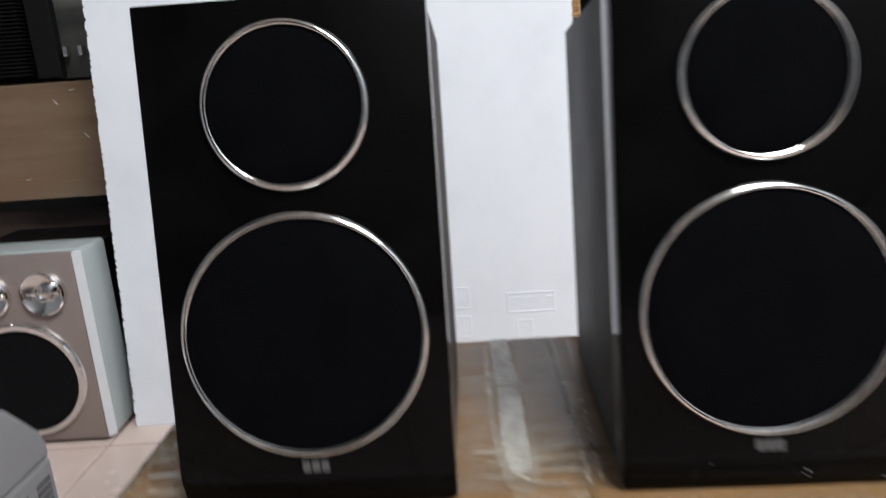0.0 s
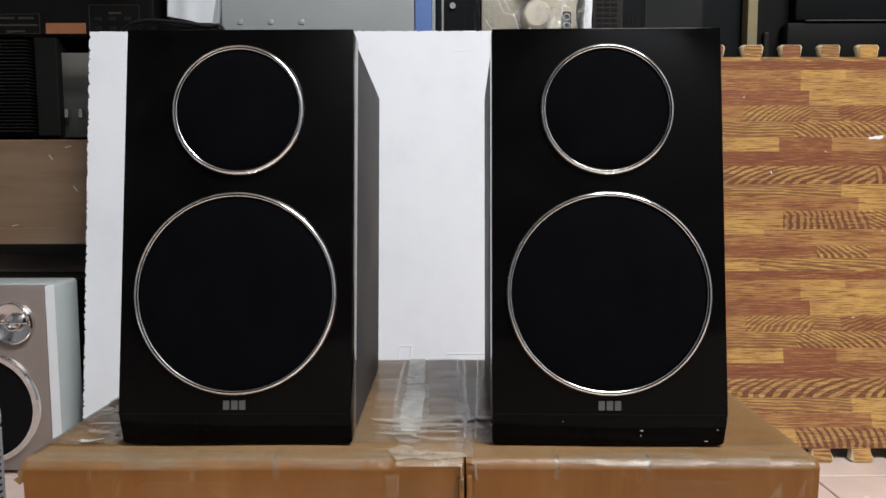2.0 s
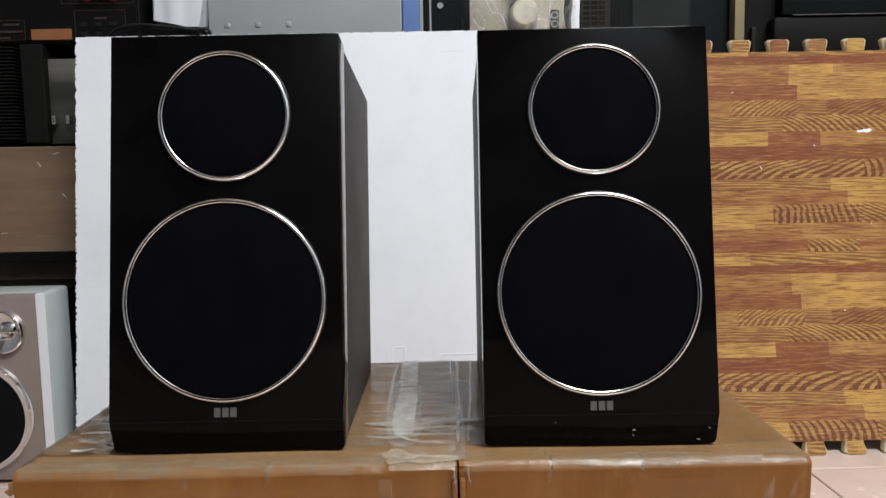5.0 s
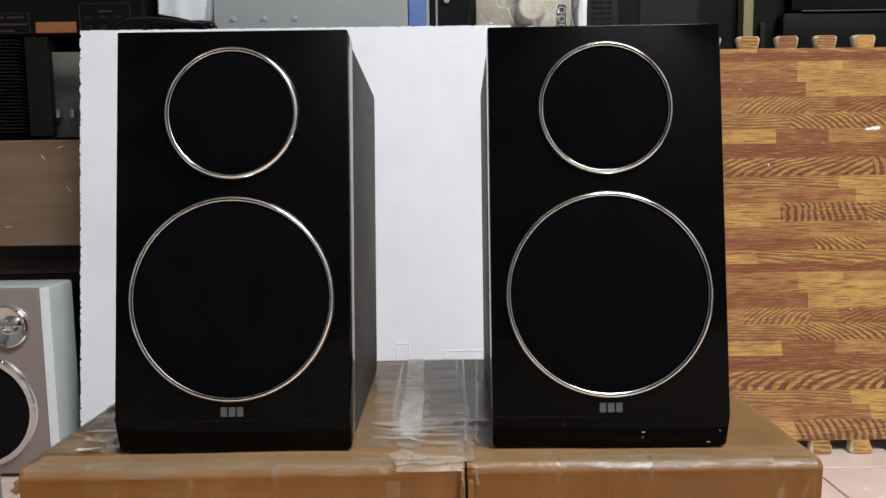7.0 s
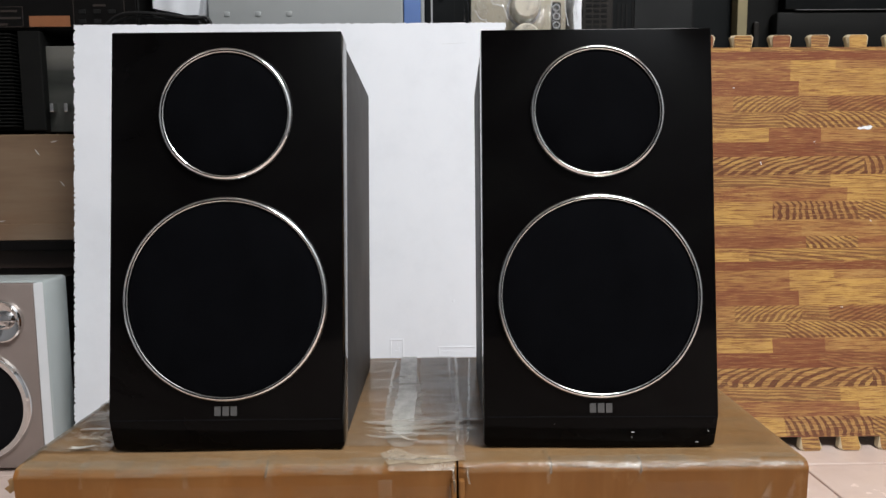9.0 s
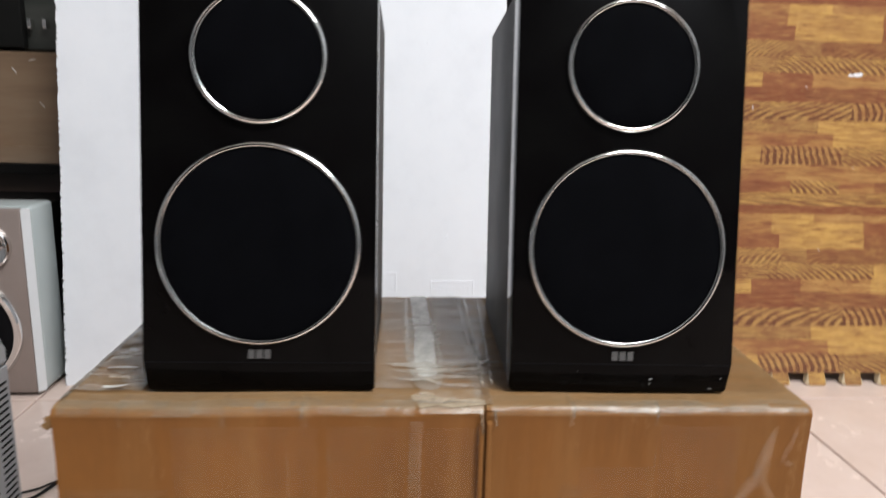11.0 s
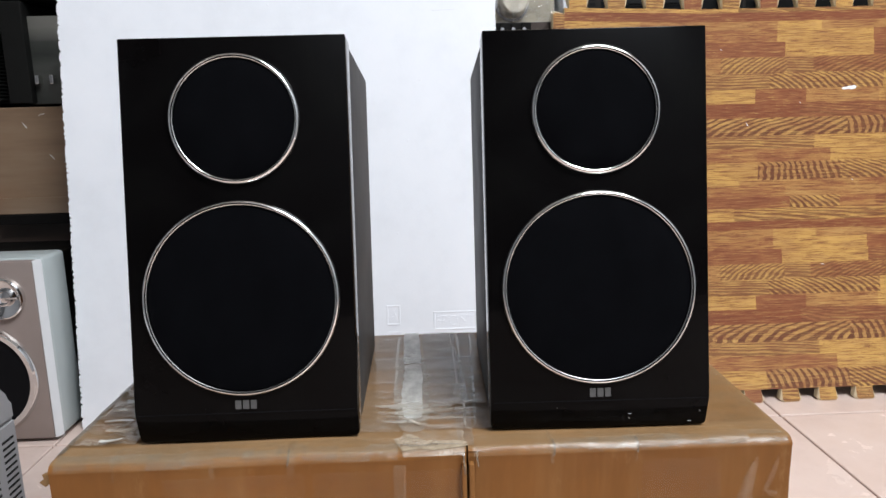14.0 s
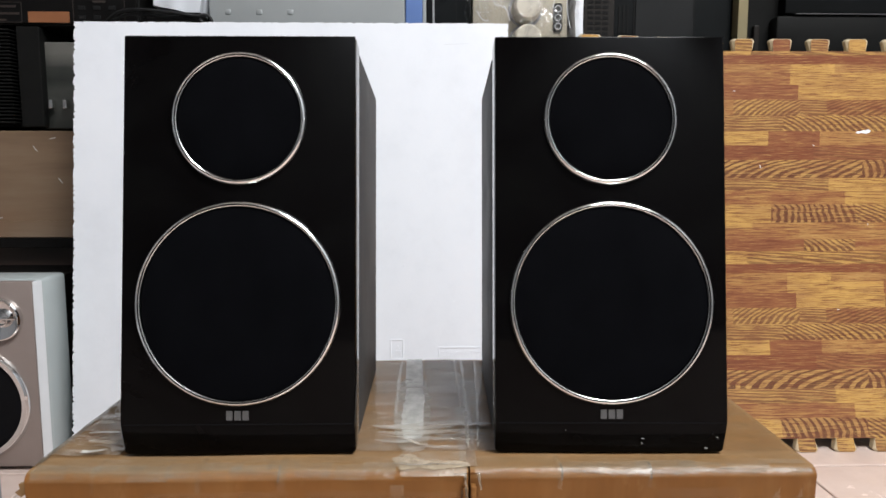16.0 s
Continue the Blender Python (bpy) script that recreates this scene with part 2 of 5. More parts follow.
TAPE_FLAT = make_tape("stretched_packing_tape", (0.350, 0.260, 0.175), 0.24, 0.22, 0.22, 30, (0.45, 2.0, 1), 0.085)
TAPE_DULL = make_tape("dirty_packing_tape", (0.305, 0.215, 0.140), 0.36, 0.22, 0.15, 26, (0.5, 1.6, 1), 0.05)
TAPE_FINE = make_tape("hairline_tape_crease", (0.52, 0.46, 0.38), 0.13, 0.2, 0.3, 90)
TAPE_CRUMPLE = make_tape("crumpled_packing_tape", (0.44, 0.37, 0.28), 0.20, 0.10, 1.0, 30, (0.6, 1.6, 1))
TAPE_WHITE = make_tape("whitened_tape", (0.66, 0.655, 0.61), 0.66, 0.34, 0.10, 30, (1, 0.5, 1))
TAPE_BROWN = make_tape("brown_packing_tape", (0.270, 0.158, 0.070), 0.85, 0.3, 0.15, 30)
TAPE_VEIL = make_tape("milky_tape_veil", (0.60, 0.56, 0.47), 0.17, 0.3, 0.25, 45, (0.5, 1.5, 1))
TAPE_MILKY = make_tape("milky_tape", (0.54, 0.45, 0.34), 0.22, 0.36, 0.3, 40, sheen=0.02)
TAPE_GREY = make_tape("greyed_edge_tape", (0.38, 0.350, 0.28), 0.12, 0.32, 0.6, 60, (0.3, 1, 1), sheen=0.02)
TAPE_DARK = make_tape("dark_tape_line", (0.13, 0.115, 0.09), 0.40, 0.3, 0.5, 60)
TAPE_STREAK = make_tape("pale_tape_fold", (0.64, 0.57, 0.47), 0.36, 0.15, 0.4, 90)
TAPE_FAINT = make_tape("faint_tape_edge", (0.50, 0.33, 0.19), 0.075, 0.3, 0.2, 60, sheen=0.02)
TAPE_WISP = make_tape("pale_streak_highlight", (0.54, 0.39, 0.25), 0.055, 0.3, 0.5, 150, sheen=0.035)
TAPE_RIDGE = make_tape("shiny_tape_ridge", (0.46, 0.38, 0.28), 0.24, 0.10, 0.8, 110)
FOAM = make_foam()
TORN_PAPER = make_tape("torn_cream_paper", (0.52, 0.43, 0.31), 0.46, 0.3, 0.5, 45, (1, 1, 1), 0.03)
PRINT = make_wood_print()
FOAMEDGE = plain("cut_foam_edge", (0.55, 0.45, 0.30), 0.75, 0, 0.2, 120, 0.3)
FOAMBACK = plain("dark_foam_back", (0.12, 0.08, 0.05), 0.8)
TILE = make_tile()
GROUT = plain("dull_grout", (0.26, 0.185, 0.155), 0.85, 0, 0.2, 60, 0.3)
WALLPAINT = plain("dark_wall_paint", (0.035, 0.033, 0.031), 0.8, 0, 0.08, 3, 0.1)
BOUNCEWALL = plain("pale_bounce_wall", (0.27, 0.285, 0.305), 0.8, 0, 0.06, 3, 0.1)
CEILPAINT = plain("white_ceiling_paint", (0.72, 0.72, 0.70), 0.85, 0, 0.05, 3, 0.1)
SILVER = plain("silver_paint_front", (0.275, 0.225, 0.205), 0.38, 0.2, 0.06, 40, 0.04)
SILVERGREY = plain("pale_grey_laminate", (0.37, 0.41, 0.41), 0.42, 0.0, 0.06, 18, 0.05)
PALEEDGE = plain("pale_silver_edge", (0.66, 0.68, 0.70), 0.35, 0.1, 0.05, 30, 0.03)
CONE = plain("black_cone", (0.004, 0.004, 0.005), 0.7, 0, 0.2, 60, 0.1, 0.1)
GREYPLASTIC = plain("grey_moulded_plastic", (0.30, 0.30, 0.31), 0.5, 0, 0.07, 50, 0.12)
SLOTDARK = plain("slot_shadow_black", (0.012, 0.012, 0.012), 0.8, spec=0.1)
BLACKMETAL = plain("black_painted_steel", (0.0085, 0.0086, 0.0082), 0.55, 0.0, 0.25, 30, 0.15, 0.07)
BLACKPLASTIC = plain("black_plastic", (0.0040, 0.0036, 0.0034), 0.42, 0, 0.2, 25, 0.08, 0.15)
BLUEBLACK = plain("blue_black_plastic", (0.0042, 0.0052, 0.0056), 0.5, 0, 0.3, 10, 0.05, 0.10)
GREYSTEEL = plain("grey_sheet_steel", (0.33, 0.345, 0.345), 0.45, 0.25, 0.07, 6, 0.04)
BLUE = plain("blue_plastic", (0.10, 0.18, 0.42), 0.45, 0, 0.08, 20)
CREAM = plain("cream_enamel", (0.46, 0.42, 0.33), 0.4, 0.0, 0.06, 15)
CREAMKNOB = plain("cream_knob", (0.58, 0.54, 0.45), 0.35, 0, 0.05, 30)
ORANGE = plain("orange_sticker", (0.235, 0.090, 0.036), 0.5, 0, 0.12, 60)
REDPLUG = plain("red_terminal", (0.26, 0.012, 0.022), 0.35)
DIMTEXT = plain("dull_gold_print", (0.026, 0.018, 0.014), 0.6)
VENTBROWN = plain("brown_black_plastic", (0.014, 0.0115, 0.0095), 0.45, 0, 0.15, 25, 0.08, 0.2)
DOORGREY = plain("smoky_black_plastic", (0.0085, 0.0090, 0.0090), 0.35, 0, 0.2, 12, 0.05, 0.25)
WHITEPLASTIC = plain("white_thin_plastic", (0.68, 0.70, 0.74), 0.4, 0, 0.06, 25, 0.3)
PALEWOOD = plain("pale_raw_wood", (0.20, 0.165, 0.085), 0.65, 0, 0.15, 25, 0.2)
DARKWOOD = plain("dark_brown_wood", (0.035, 0.022, 0.016), 0.5, 0, 0.3, 30, 0.15)
SILVERDECK = plain("brushed_silver", (0.50, 0.51, 0.52), 0.35, 0.5, 0.06, 40, 0.05)
RUBBER = plain("black_rubber", (0.006, 0.006, 0.006), 0.55, spec=0.3)


def make_brown_board():
    s = Shader("brown_board", 0.42, 0, (0.22, 0.15, 0.10))
    n = s.noise(9, 5, stretch=(0.3, 1, 3.0), rough=0.65)
    warm = s.noise(5, 3, stretch=(0.8, 1, 2.0))
    c = s.ramp(n, [(0.25, (0.125, 0.080, 0.050)), (0.5, (0.185, 0.122, 0.075)), (0.8, (0.225, 0.165, 0.115))])
    c = s.mix(s.ramp(warm, [(0.45, 0.0), (0.7, 0.6)]), c, (0.20, 0.105, 0.055))
    s.colour(c)
    scr = s.noise(200, 2, stretch=(0.2, 1, 1))
    s.rough(s.ramp(scr, [(0.4, 0.30), (0.7, 0.55)]))
    s.bump(scr, 0.1, 0.0004)
    return s.m


def make_wrap():
    s = Shader("clear_wrap", 0.08, 0, (0.9, 0.9, 0.9))
    tr = s.t.nodes.new("ShaderNodeBsdfTransparent")
    gl = s.t.nodes.new("ShaderNodeBsdfGlossy")
    gl.inputs["Roughness"].default_value = 0.08
    mx = s.t.nodes.new("ShaderNodeMixShader")
    fold = s.noise(34, 3, distortion=2.2, stretch=(1, 1, 0.6))
    s.t.links.new(s.ramp(fold, [(0.45, 0.03), (0.62, 0.3)]), mx.inputs[0])
    s.t.links.new(tr.outputs[0], mx.inputs[1])
    s.t.links.new(gl.outputs[0], mx.inputs[2])
    s.t.links.new(s.bump(fold, 1.0, 0.02), gl.inputs["Normal"])
    s.t.links.new(mx.outputs[0], s.t.nodes["Material Output"].inputs[0])
    return s.m


BROWNBOARD = make_brown_board()
WRAP = make_wrap()


# ---- mesh helpers ----
def part(name, bm, material, parent=None, label="", smooth=False, outward=True):
    """One mesh object from a bmesh, under a thing or a part where one is given."""
    me = bpy.data.meshes.new(name)
    if outward:
        bmesh.ops.recalc_face_normals(bm, faces=bm.faces)
    bm.to_mesh(me)
    bm.free()
    for m in material if isinstance(material, (list, tuple)) else [material]:
        me.materials.append(m)
    if smooth:
        for p in me.polygons:
            p.use_smooth = True
        me.set_sharp_from_angle(angle=radians(38))
    ob = new(name, me)
    if parent is not None:
        ob.parent = parent
    if label:
        ob["label"] = label
    return ob


def thing(name, place, label, category, group="", kind="", turn=0.0, tilt=0.0):
    ob = new(name)
    ob.empty_display_size = 0.05
    ob.matrix_world = pose(*place, tilt, 0, turn)
    return tagged(ob, label, category, group, kind)


def box(x0, x1, y0, y1, z0, z1, bevel=0.0, segments=2, bm=None):
    fresh = bm is None
    b = bmesh.new()
    bmesh.ops.create_cube(b, size=1.0)
    for v in b.verts:
        v.co = Vector(((x0 + x1) / 2 + v.co.x * (x1 - x0), (y0 + y1) / 2 + v.co.y * (y1 - y0), (z0 + z1) / 2 + v.co.z * (z1 - z0)))
    if bevel:
        bmesh.ops.bevel(b, geom=list(b.edges), offset=bevel, segments=segments, affect="EDGES", profile=0.5)
    if fresh:
        return b
    me = bpy.data.meshes.new("tmp")
    b.to_mesh(me)
    b.free()
    bm.from_mesh(me)
    bpy.data.meshes.remove(me)
    return bm


def prism(profile, a0, a1, axis="x", bevel=0.0, segments=2):
    """A closed outline of (u, v) pairs pushed along an axis: x takes (y, z), y takes (x, z), z takes (x, y)."""
    def place(u, v, a):
        return {"x": (a, u, v), "y": (u, a, v), "z": (u, v, a)}[axis]
    bm = bmesh.new()
    r0 = [bm.verts.new(place(u, v, a0)) for u, v in profile]
    r1 = [bm.verts.new(place(u, v, a1)) for u, v in profile]
    n = len(profile)
    bm.faces.new(r0)
    bm.faces.new(r1[::-1])
    for i in range(n):
        bm.faces.new((r0[i], r1[i], r1[(i + 1) % n], r0[(i + 1) % n]))
    if bevel:
        bmesh.ops.bevel(bm, geom=list(bm.edges), offset=bevel, segments=segments, affect="EDGES", profile=0.5)
    return bm


def lathe(profile, cx, cz, segments=96, closed=False):
    """A profile of (radius, y) turned about the line along y through (cx, cz)."""
    bm = bmesh.new()
    rings = []
    for r, y in profile:
        if r < 1e-6:
            rings.append([bm.verts.new((cx, y, cz))])
        else:
            rings.append([bm.verts.new((cx + r * math.cos(2 * math.pi * i / segments), y, cz + r * math.sin(2 * math.pi * i / segments))) for i in range(segments)])
    pairs = list(zip(rings, rings[1:])) + ([(rings[-1], rings[0])] if closed else [])
    for a, b in pairs:
        for i in range(segments):
            k = (i + 1) % segments
            if len(a) == 1:
                bm.faces.new((a[0], b[i], b[k]))
            elif len(b) == 1:
                bm.faces.new((a[i], a[k], b[0]))
            else:
                bm.faces.new((a[i], a[k], b[k], b[i]))
    return bm


def tube(points, radius, sides=8):
    """A round cord along points."""
    bm = bmesh.new()
    pts = [Vector(p) for p in points]
    rings = []
    for i, p in enumerate(pts):
        d = (pts[min(i + 1, len(pts) - 1)] - pts[max(i - 1, 0)]).normalized()
        a = d.cross(Vector((0, 0, 1)) if abs(d.z) < 0.9 else Vector((1, 0, 0))).normalized()
        b = d.cross(a)
        rings.append([bm.verts.new(p + radius * (math.cos(2 * math.pi * k / sides) * a + math.sin(2 * math.pi * k / sides) * b)) for k in range(sides)])
    for r0, r1 in zip(rings, rings[1:]):
        for k in range(sides):
            bm.faces.new((r0[k], r0[(k + 1) % sides], r1[(k + 1) % sides], r1[k]))
    bm.faces.new(rings[0])
    bm.faces.new(rings[-1][::-1])
    return bm


def curve_points(ctrl, steps=8):
    """Catmull-Rom through the control points."""
    c = [Vector(p) for p in ctrl]
    c = [c[0] * 2 - c[1]] + c + [c[-1] * 2 - c[-2]]
    out = []
    for i in range(1, len(c) - 2):
        for k in range(steps):
            t = k / steps
            p0, p1, p2, p3 = c[i - 1:i + 3]
            out.append(0.5 * ((2 * p1) + (p2 - p0) * t + (2 * p0 - 5 * p1 + 4 * p2 - p3) * t * t + (3 * p1 - p0 - 3 * p2 + p3) * t ** 3))
    out.append(c[-2])
    return out


def letters(text, size, depth):
    """A bmesh of upright built-in lettering in the x-z plane, its front at y = 0."""
    cu = bpy.data.curves.new("tmp", "FONT")
    cu.body, cu.size, cu.extrude, cu.align_x = text, size, depth / 2, "CENTER"
    ob = bpy.data.objects.new("tmp", cu)
    me = bpy.data.meshes.new_from_object(ob)
    bm = bmesh.new()
    bm.from_mesh(me)
    bpy.data.objects.remove(ob)
    bpy.data.curves.remove(cu)
    bpy.data.meshes.remove(me)
    bmesh.ops.transform(bm, matrix=pose(0, depth / 2, 0, 90, 0, 0), verts=bm.verts)
    return bm


# ---- the room ----
# unseen south wall stands close, hiding bright floor from the gloss fronts
RX0, RX1, RY0, RY1, RH = -2.0, 2.1, -1.70, 1.25, 2.75
tagged(part("floor", box(RX0 - 0.1, RX1 + 0.1, RY0 - 0.1, RY1 + 0.1, -0.12, -0.004), GROUT), "pink ceramic tiled floor with thin dull grout lines", "floor", kind="structure")
tagged(part("ceiling", box(RX0 - 0.1, RX1 + 0.1, RY0 - 0.1, RY1 + 0.1, RH, RH + 0.1), CEILPAINT), "plain white painted ceiling", "ceiling", kind="structure")
# unseen west, east and south walls are pale to bounce light into the chrome
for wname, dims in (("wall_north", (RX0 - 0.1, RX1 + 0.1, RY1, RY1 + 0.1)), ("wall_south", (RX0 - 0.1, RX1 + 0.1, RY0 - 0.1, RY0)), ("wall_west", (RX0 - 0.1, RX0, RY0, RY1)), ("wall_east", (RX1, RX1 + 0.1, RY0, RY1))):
    tagged(part(wname, box(*dims, -0.004, RH), WALLPAINT if wname == "wall_north" else BOUNCEWALL), "plain wall added to close the room", "wall", kind="structure")


def panel_lamp(place):
    """A flat square light panel under the ceiling; the light itself hangs just below its diffuser."""
    t = thing("ceiling_lamp", (place[0], place[1], RH), "white framed flat light panel on the ceiling", "lamp")
    for x0, x1, y0, y1 in ((-0.66, 0.66, -0.46, -0.43), (-0.66, 0.66, 0.43, 0.46), (-0.66, -0.63, -0.43, 0.43), (0.63, 0.66, -0.43, 0.43)):
        part("frame_bar", box(x0, x1, y0, y1, -0.09, 0.0, 0.002), CEILPAINT, t)
    part("back_plate", box(-0.63, 0.63, -0.43, 0.43, -0.03, 0.0), CEILPAINT, t)


panel_lamp(LAMP_MAIN)


# ---- the two black loudspeakers ----
def loudspeaker():
    """Its front-bottom edge is at y = 0, z = 0; the front faces -y."""
    hw, h, d, lip = 0.0762, 0.2785, 0.197, 0.027
    t = thing("loudspeaker", (0, 0, 0), "glossy black two-way loudspeaker with chrome-ringed round grilles", "loudspeaker", "pair of black loudspeakers")
    rake = math.tan(radians(RAKE))
    front = [(0.009, 0.009 * rake), (0.0, 0.023), (0.0, h), (lip, h), (lip, lip * rake)]
    shape = prism(front, -hw, hw, "x")
    foot = [e for e in shape.edges if abs(e.verts[0].co.x - e.verts[1].co.x) < 1e-6 and max(v.co.z for v in e.verts) < 0.0075]
    bmesh.ops.bevel(shape, geom=foot, offset=0.0032, segments=3, affect="EDGES", profile=0.5)
    sharp = [e for e in shape.edges if len(e.link_faces) == 2 and e.calc_face_angle() > 0.5]
    bmesh.ops.bevel(shape, geom=sharp, offset=0.0014, segments=2, affect="EDGES", profile=0.5, clamp_overlap=True)
    part("baffle", shape, GLOSS, t, "gloss black front with a raked lower lip", smooth=True)
    part("cabinet", prism([(lip, lip * rake), (lip, h - 0.0006), (d, h + 0.0058), (d, d * rake)], -hw + 0.0012, hw - 0.0012, "x", 0.0012), VINYL, t, "satin dark grey cabinet", smooth=True)
    part("lip_groove", box(-hw + 0.002, hw - 0.002, -0.0002, 0.004, 0.0223, 0.0229), CONE, t)
    for cz, r, nm in ((0.2232, 0.0444, "tweeter"), (0.1015, 0.0672, "woofer")):
        w = 0.0037
        prof = [(r - w, 0.001), (r - w, -0.0014), (r - w * 0.92, -0.0022), (r - w * 0.82, -0.0024), (r - w * 0.78, -0.0022), (r - w * 0.70, -0.0034), (r - w * 0.58, -0.0039), (r - w * 0.42, -0.0037), (r - w * 0.24, -0.0030), (r - w * 0.08, -0.0020), (r, -0.0006), (r + 0.0002, 0.001)]
        ring = part(nm + "_ring", lathe(prof, 0, cz, 128, True), CHROME, t, "polished chrome ring", smooth=True)
        inner = r - w
        dome = [(inner, 0.0006), (inner - 0.0006, -0.0016), (inner * 0.93, -0.0026), (inner * 0.7, -0.0036), (inner * 0.35, -0.0042), (0, -0.0044)]
        part(nm + "_grille", lathe(dome, 0, cz, 96), CLOTH, ring, "black cloth grille", smooth=True)
    badge = new("badge")
    badge.parent = t
    for wd, gap in ((0.0040, -0.0053), (0.0042, 0.0), (0.0040, 0.0052)):
        part("badge_mark", box(gap - wd / 2, gap + wd / 2, -0.0007, 0.0004, 0.0254, 0.0314), MARK, badge)
    for sx in (-0.055, 0.055):
        for sy in (0.03, 0.155):
            part("foot", lathe([(0, 0.0), (0.006, 0.0), (0.006, 0.001), (0, 0.001)], 0, 0, 16), RUBBER, t).matrix_basis = pose(sx, sy, sy * rake + 0.0008, 90 + RAKE, 0, 0)
    return t


TOPZ = 0.2500
RAKE = 8.5
first = loudspeaker()
first.matrix_world = pose(-0.1197, -0.0262, TOPZ, -RAKE, 0, -0.4)
second = copy_thing(first, pose(0.1248, -0.0289, TOPZ, -RAKE, 0, -1.5))
second["label"] = "glossy black two-way loudspeaker with a scuffed lower lip"
nick_data = box(-0.0010, 0.0010, -0.0004, 0.0004, -0.0003, 0.0003)
nick = part("chip_mark", nick_data, CHIP, second, "pale chip in the lacquer")
nick.matrix_basis = pose(0.0215, 0.0045, 0.0115, -21, 0, 0)
for nx, nz, wd, tilt in ((0.0212, 0.0080, 0.25, 70), (0.0705, 0.0125, 0.25, 60), (0.0640, 0.0045, 0.5, 4), (-0.030, 0.0175, 0.12, 30)):
    k = part("chip_mark", box(-0.0022 * wd, 0.0022 * wd, -0.0004, 0.0004, -0.00025, 0.00025), CHIP, second)
    k.matrix_basis = pose(nx, 0.009 - nz * 0.39, nz, -21, tilt, 0)


# ---- the cardboard box that they stand on ----
BX0, BX1, BY0, BY1 = -0.2478, 0.253, -0.044, 0.2195
BZ = 0.2485


def carton():
    t = thing("cardboard_box", (0, 0, 0), "brown taped cardboard carton lying on the tiled floor", "box")
    slit = 0.0305
    r = 0.0068

    def shell(x0, x1, open_right, open_left):
        """One half of the carton: a soft-cornered block with a slightly wavy front and top."""
        bm = bmesh.new()
        nx = max(6, int((x1 - x0) / 0.012))
        prof = []
        zt = BZ
        for k in range(11):
            prof.append((BY0 + 0.0015 * math.sin(k * 0.9), 0.0 + (zt - r) * k / 10))
        for k in range(1, 6):
            a = math.pi / 2 * k / 6
            prof.append((BY0 + r - r * math.cos(a), zt - r + r * math.sin(a)))
        for k in range(14):
            prof.append((BY0 + r + (BY1 - BY0 - 2 * r) * k / 13, zt))
        for k in range(1, 6):
            a = math.pi / 2 * k / 6
            prof.append((BY1 - r + r * math.sin(a), zt - r + r * math.cos(a)))
        prof.append((BY1, 0.0))
        cols = []
        for i in range(nx + 1):
            x = x0 + (x1 - x0) * i / nx
            col = []
            for j, (y, z) in enumerate(prof):
                w = noise.noise(Vector((x * 9, y * 9, z * 9 + 3))) * 0.0016
                soft = 0.0
                if j <= 12:
                    soft = 0.0025 * math.exp(-min(abs(x - x1) if open_right else 9, abs(x - x0) if open_left else 9) / 0.012)
                col.append(bm.verts.new((x, y + (w + soft if j < 15 else 0), z + (w if 12 < j < 28 and z > 0.1 else 0))))
            cols.append(col)
        n = len(prof)
        for a, b in zip(cols, cols[1:]):
            for j in range(n - 1):
                f = bm.faces.new((a[j], b[j], b[j + 1], a[j + 1]))
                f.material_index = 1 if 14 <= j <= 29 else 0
        bm.faces.new(cols[0])
        bm.faces.new(cols[-1][::-1])
        return bm

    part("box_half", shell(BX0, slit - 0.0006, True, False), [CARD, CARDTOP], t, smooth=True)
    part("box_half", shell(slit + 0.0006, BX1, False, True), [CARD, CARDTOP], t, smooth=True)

    def sheet(name, x0, x1, y0, y1, material, lift, seed, ragged=0.0, label="", front=None, skew=0.0, lumps=1.0):
        """A strip of tape on the top; front: it also folds down over the front edge to that height."""
        bm = bmesh.new()
        line = []
        ny = 44 if y1 - y0 > 0.05 else 14
        for k in range(ny + 1):
            y = y1 + (y0 - y1) * k / ny
            z = BZ
            line.append((y, z))
        if front is not None:
            for k in range(1, 6):
                a = math.pi / 2 * (1 - k / 6)
                if BZ - r + r * math.sin(a) >= front:
                    line.append((BY0 + r - r * math.cos(a), BZ - r + r * math.sin(a)))
            if front < BZ - r:
                for k in range(9):
                    line.append((BY0, BZ - r + (front - BZ + r) * k / 8))
        nx = max(3, int((x1 - x0) / 0.008))
        grid = []
        for y, z in line:
            j0 = (noise.noise(Vector((y * 31, seed, 0))) + 0.4 * noise.noise(Vector((y * 97, seed, 1))) + 0.5 * noise.noise(Vector((y * 310, seed, 2)))) * ragged * 1.3
            j1 = (noise.noise(Vector((y * 31, seed, 5))) + 0.4 * noise.noise(Vector((y * 97, seed, 6))) + 0.5 * noise.noise(Vector((y * 310, seed, 7)))) * ragged * 1.3
            row = []
            for i in range(nx + 1):
                x = x0 + j0 + (x1 + j1 - x0 - j0) * i / nx + skew * (y - y0)
                wav = noise.noise(Vector((x * 60, y * 60, z * 60 + seed))) * 0.0007 * lumps
                topness = 1.0 if z > BZ - r * 0.3 else 0.0
                w = noise.noise(Vector((x * 9, y * 9, z * 9 + 3))) * 0.0016
                row.append(bm.verts.new((x, y + w * (1 - topness) - (lift + wav) * (1 - topness * 0.7), z + w * topness + (lift + wav) * (0.3 + 0.7 * topness))))
            grid.append(row)
        for a, b in zip(grid, grid[1:]):
            for i in range(nx):
                bm.faces.new((a[i], b[i], b[i + 1], a[i + 1]))
        return part(name, bm, material, t, label, smooth=True, outward=False)

    def front_y(x, z):
        y = BY0 + 0.0015 * math.sin(z / (BZ - r) * 9.0)
        return y + noise.noise(Vector((x * 9, y * 9, z * 9 + 3))) * 0.0016

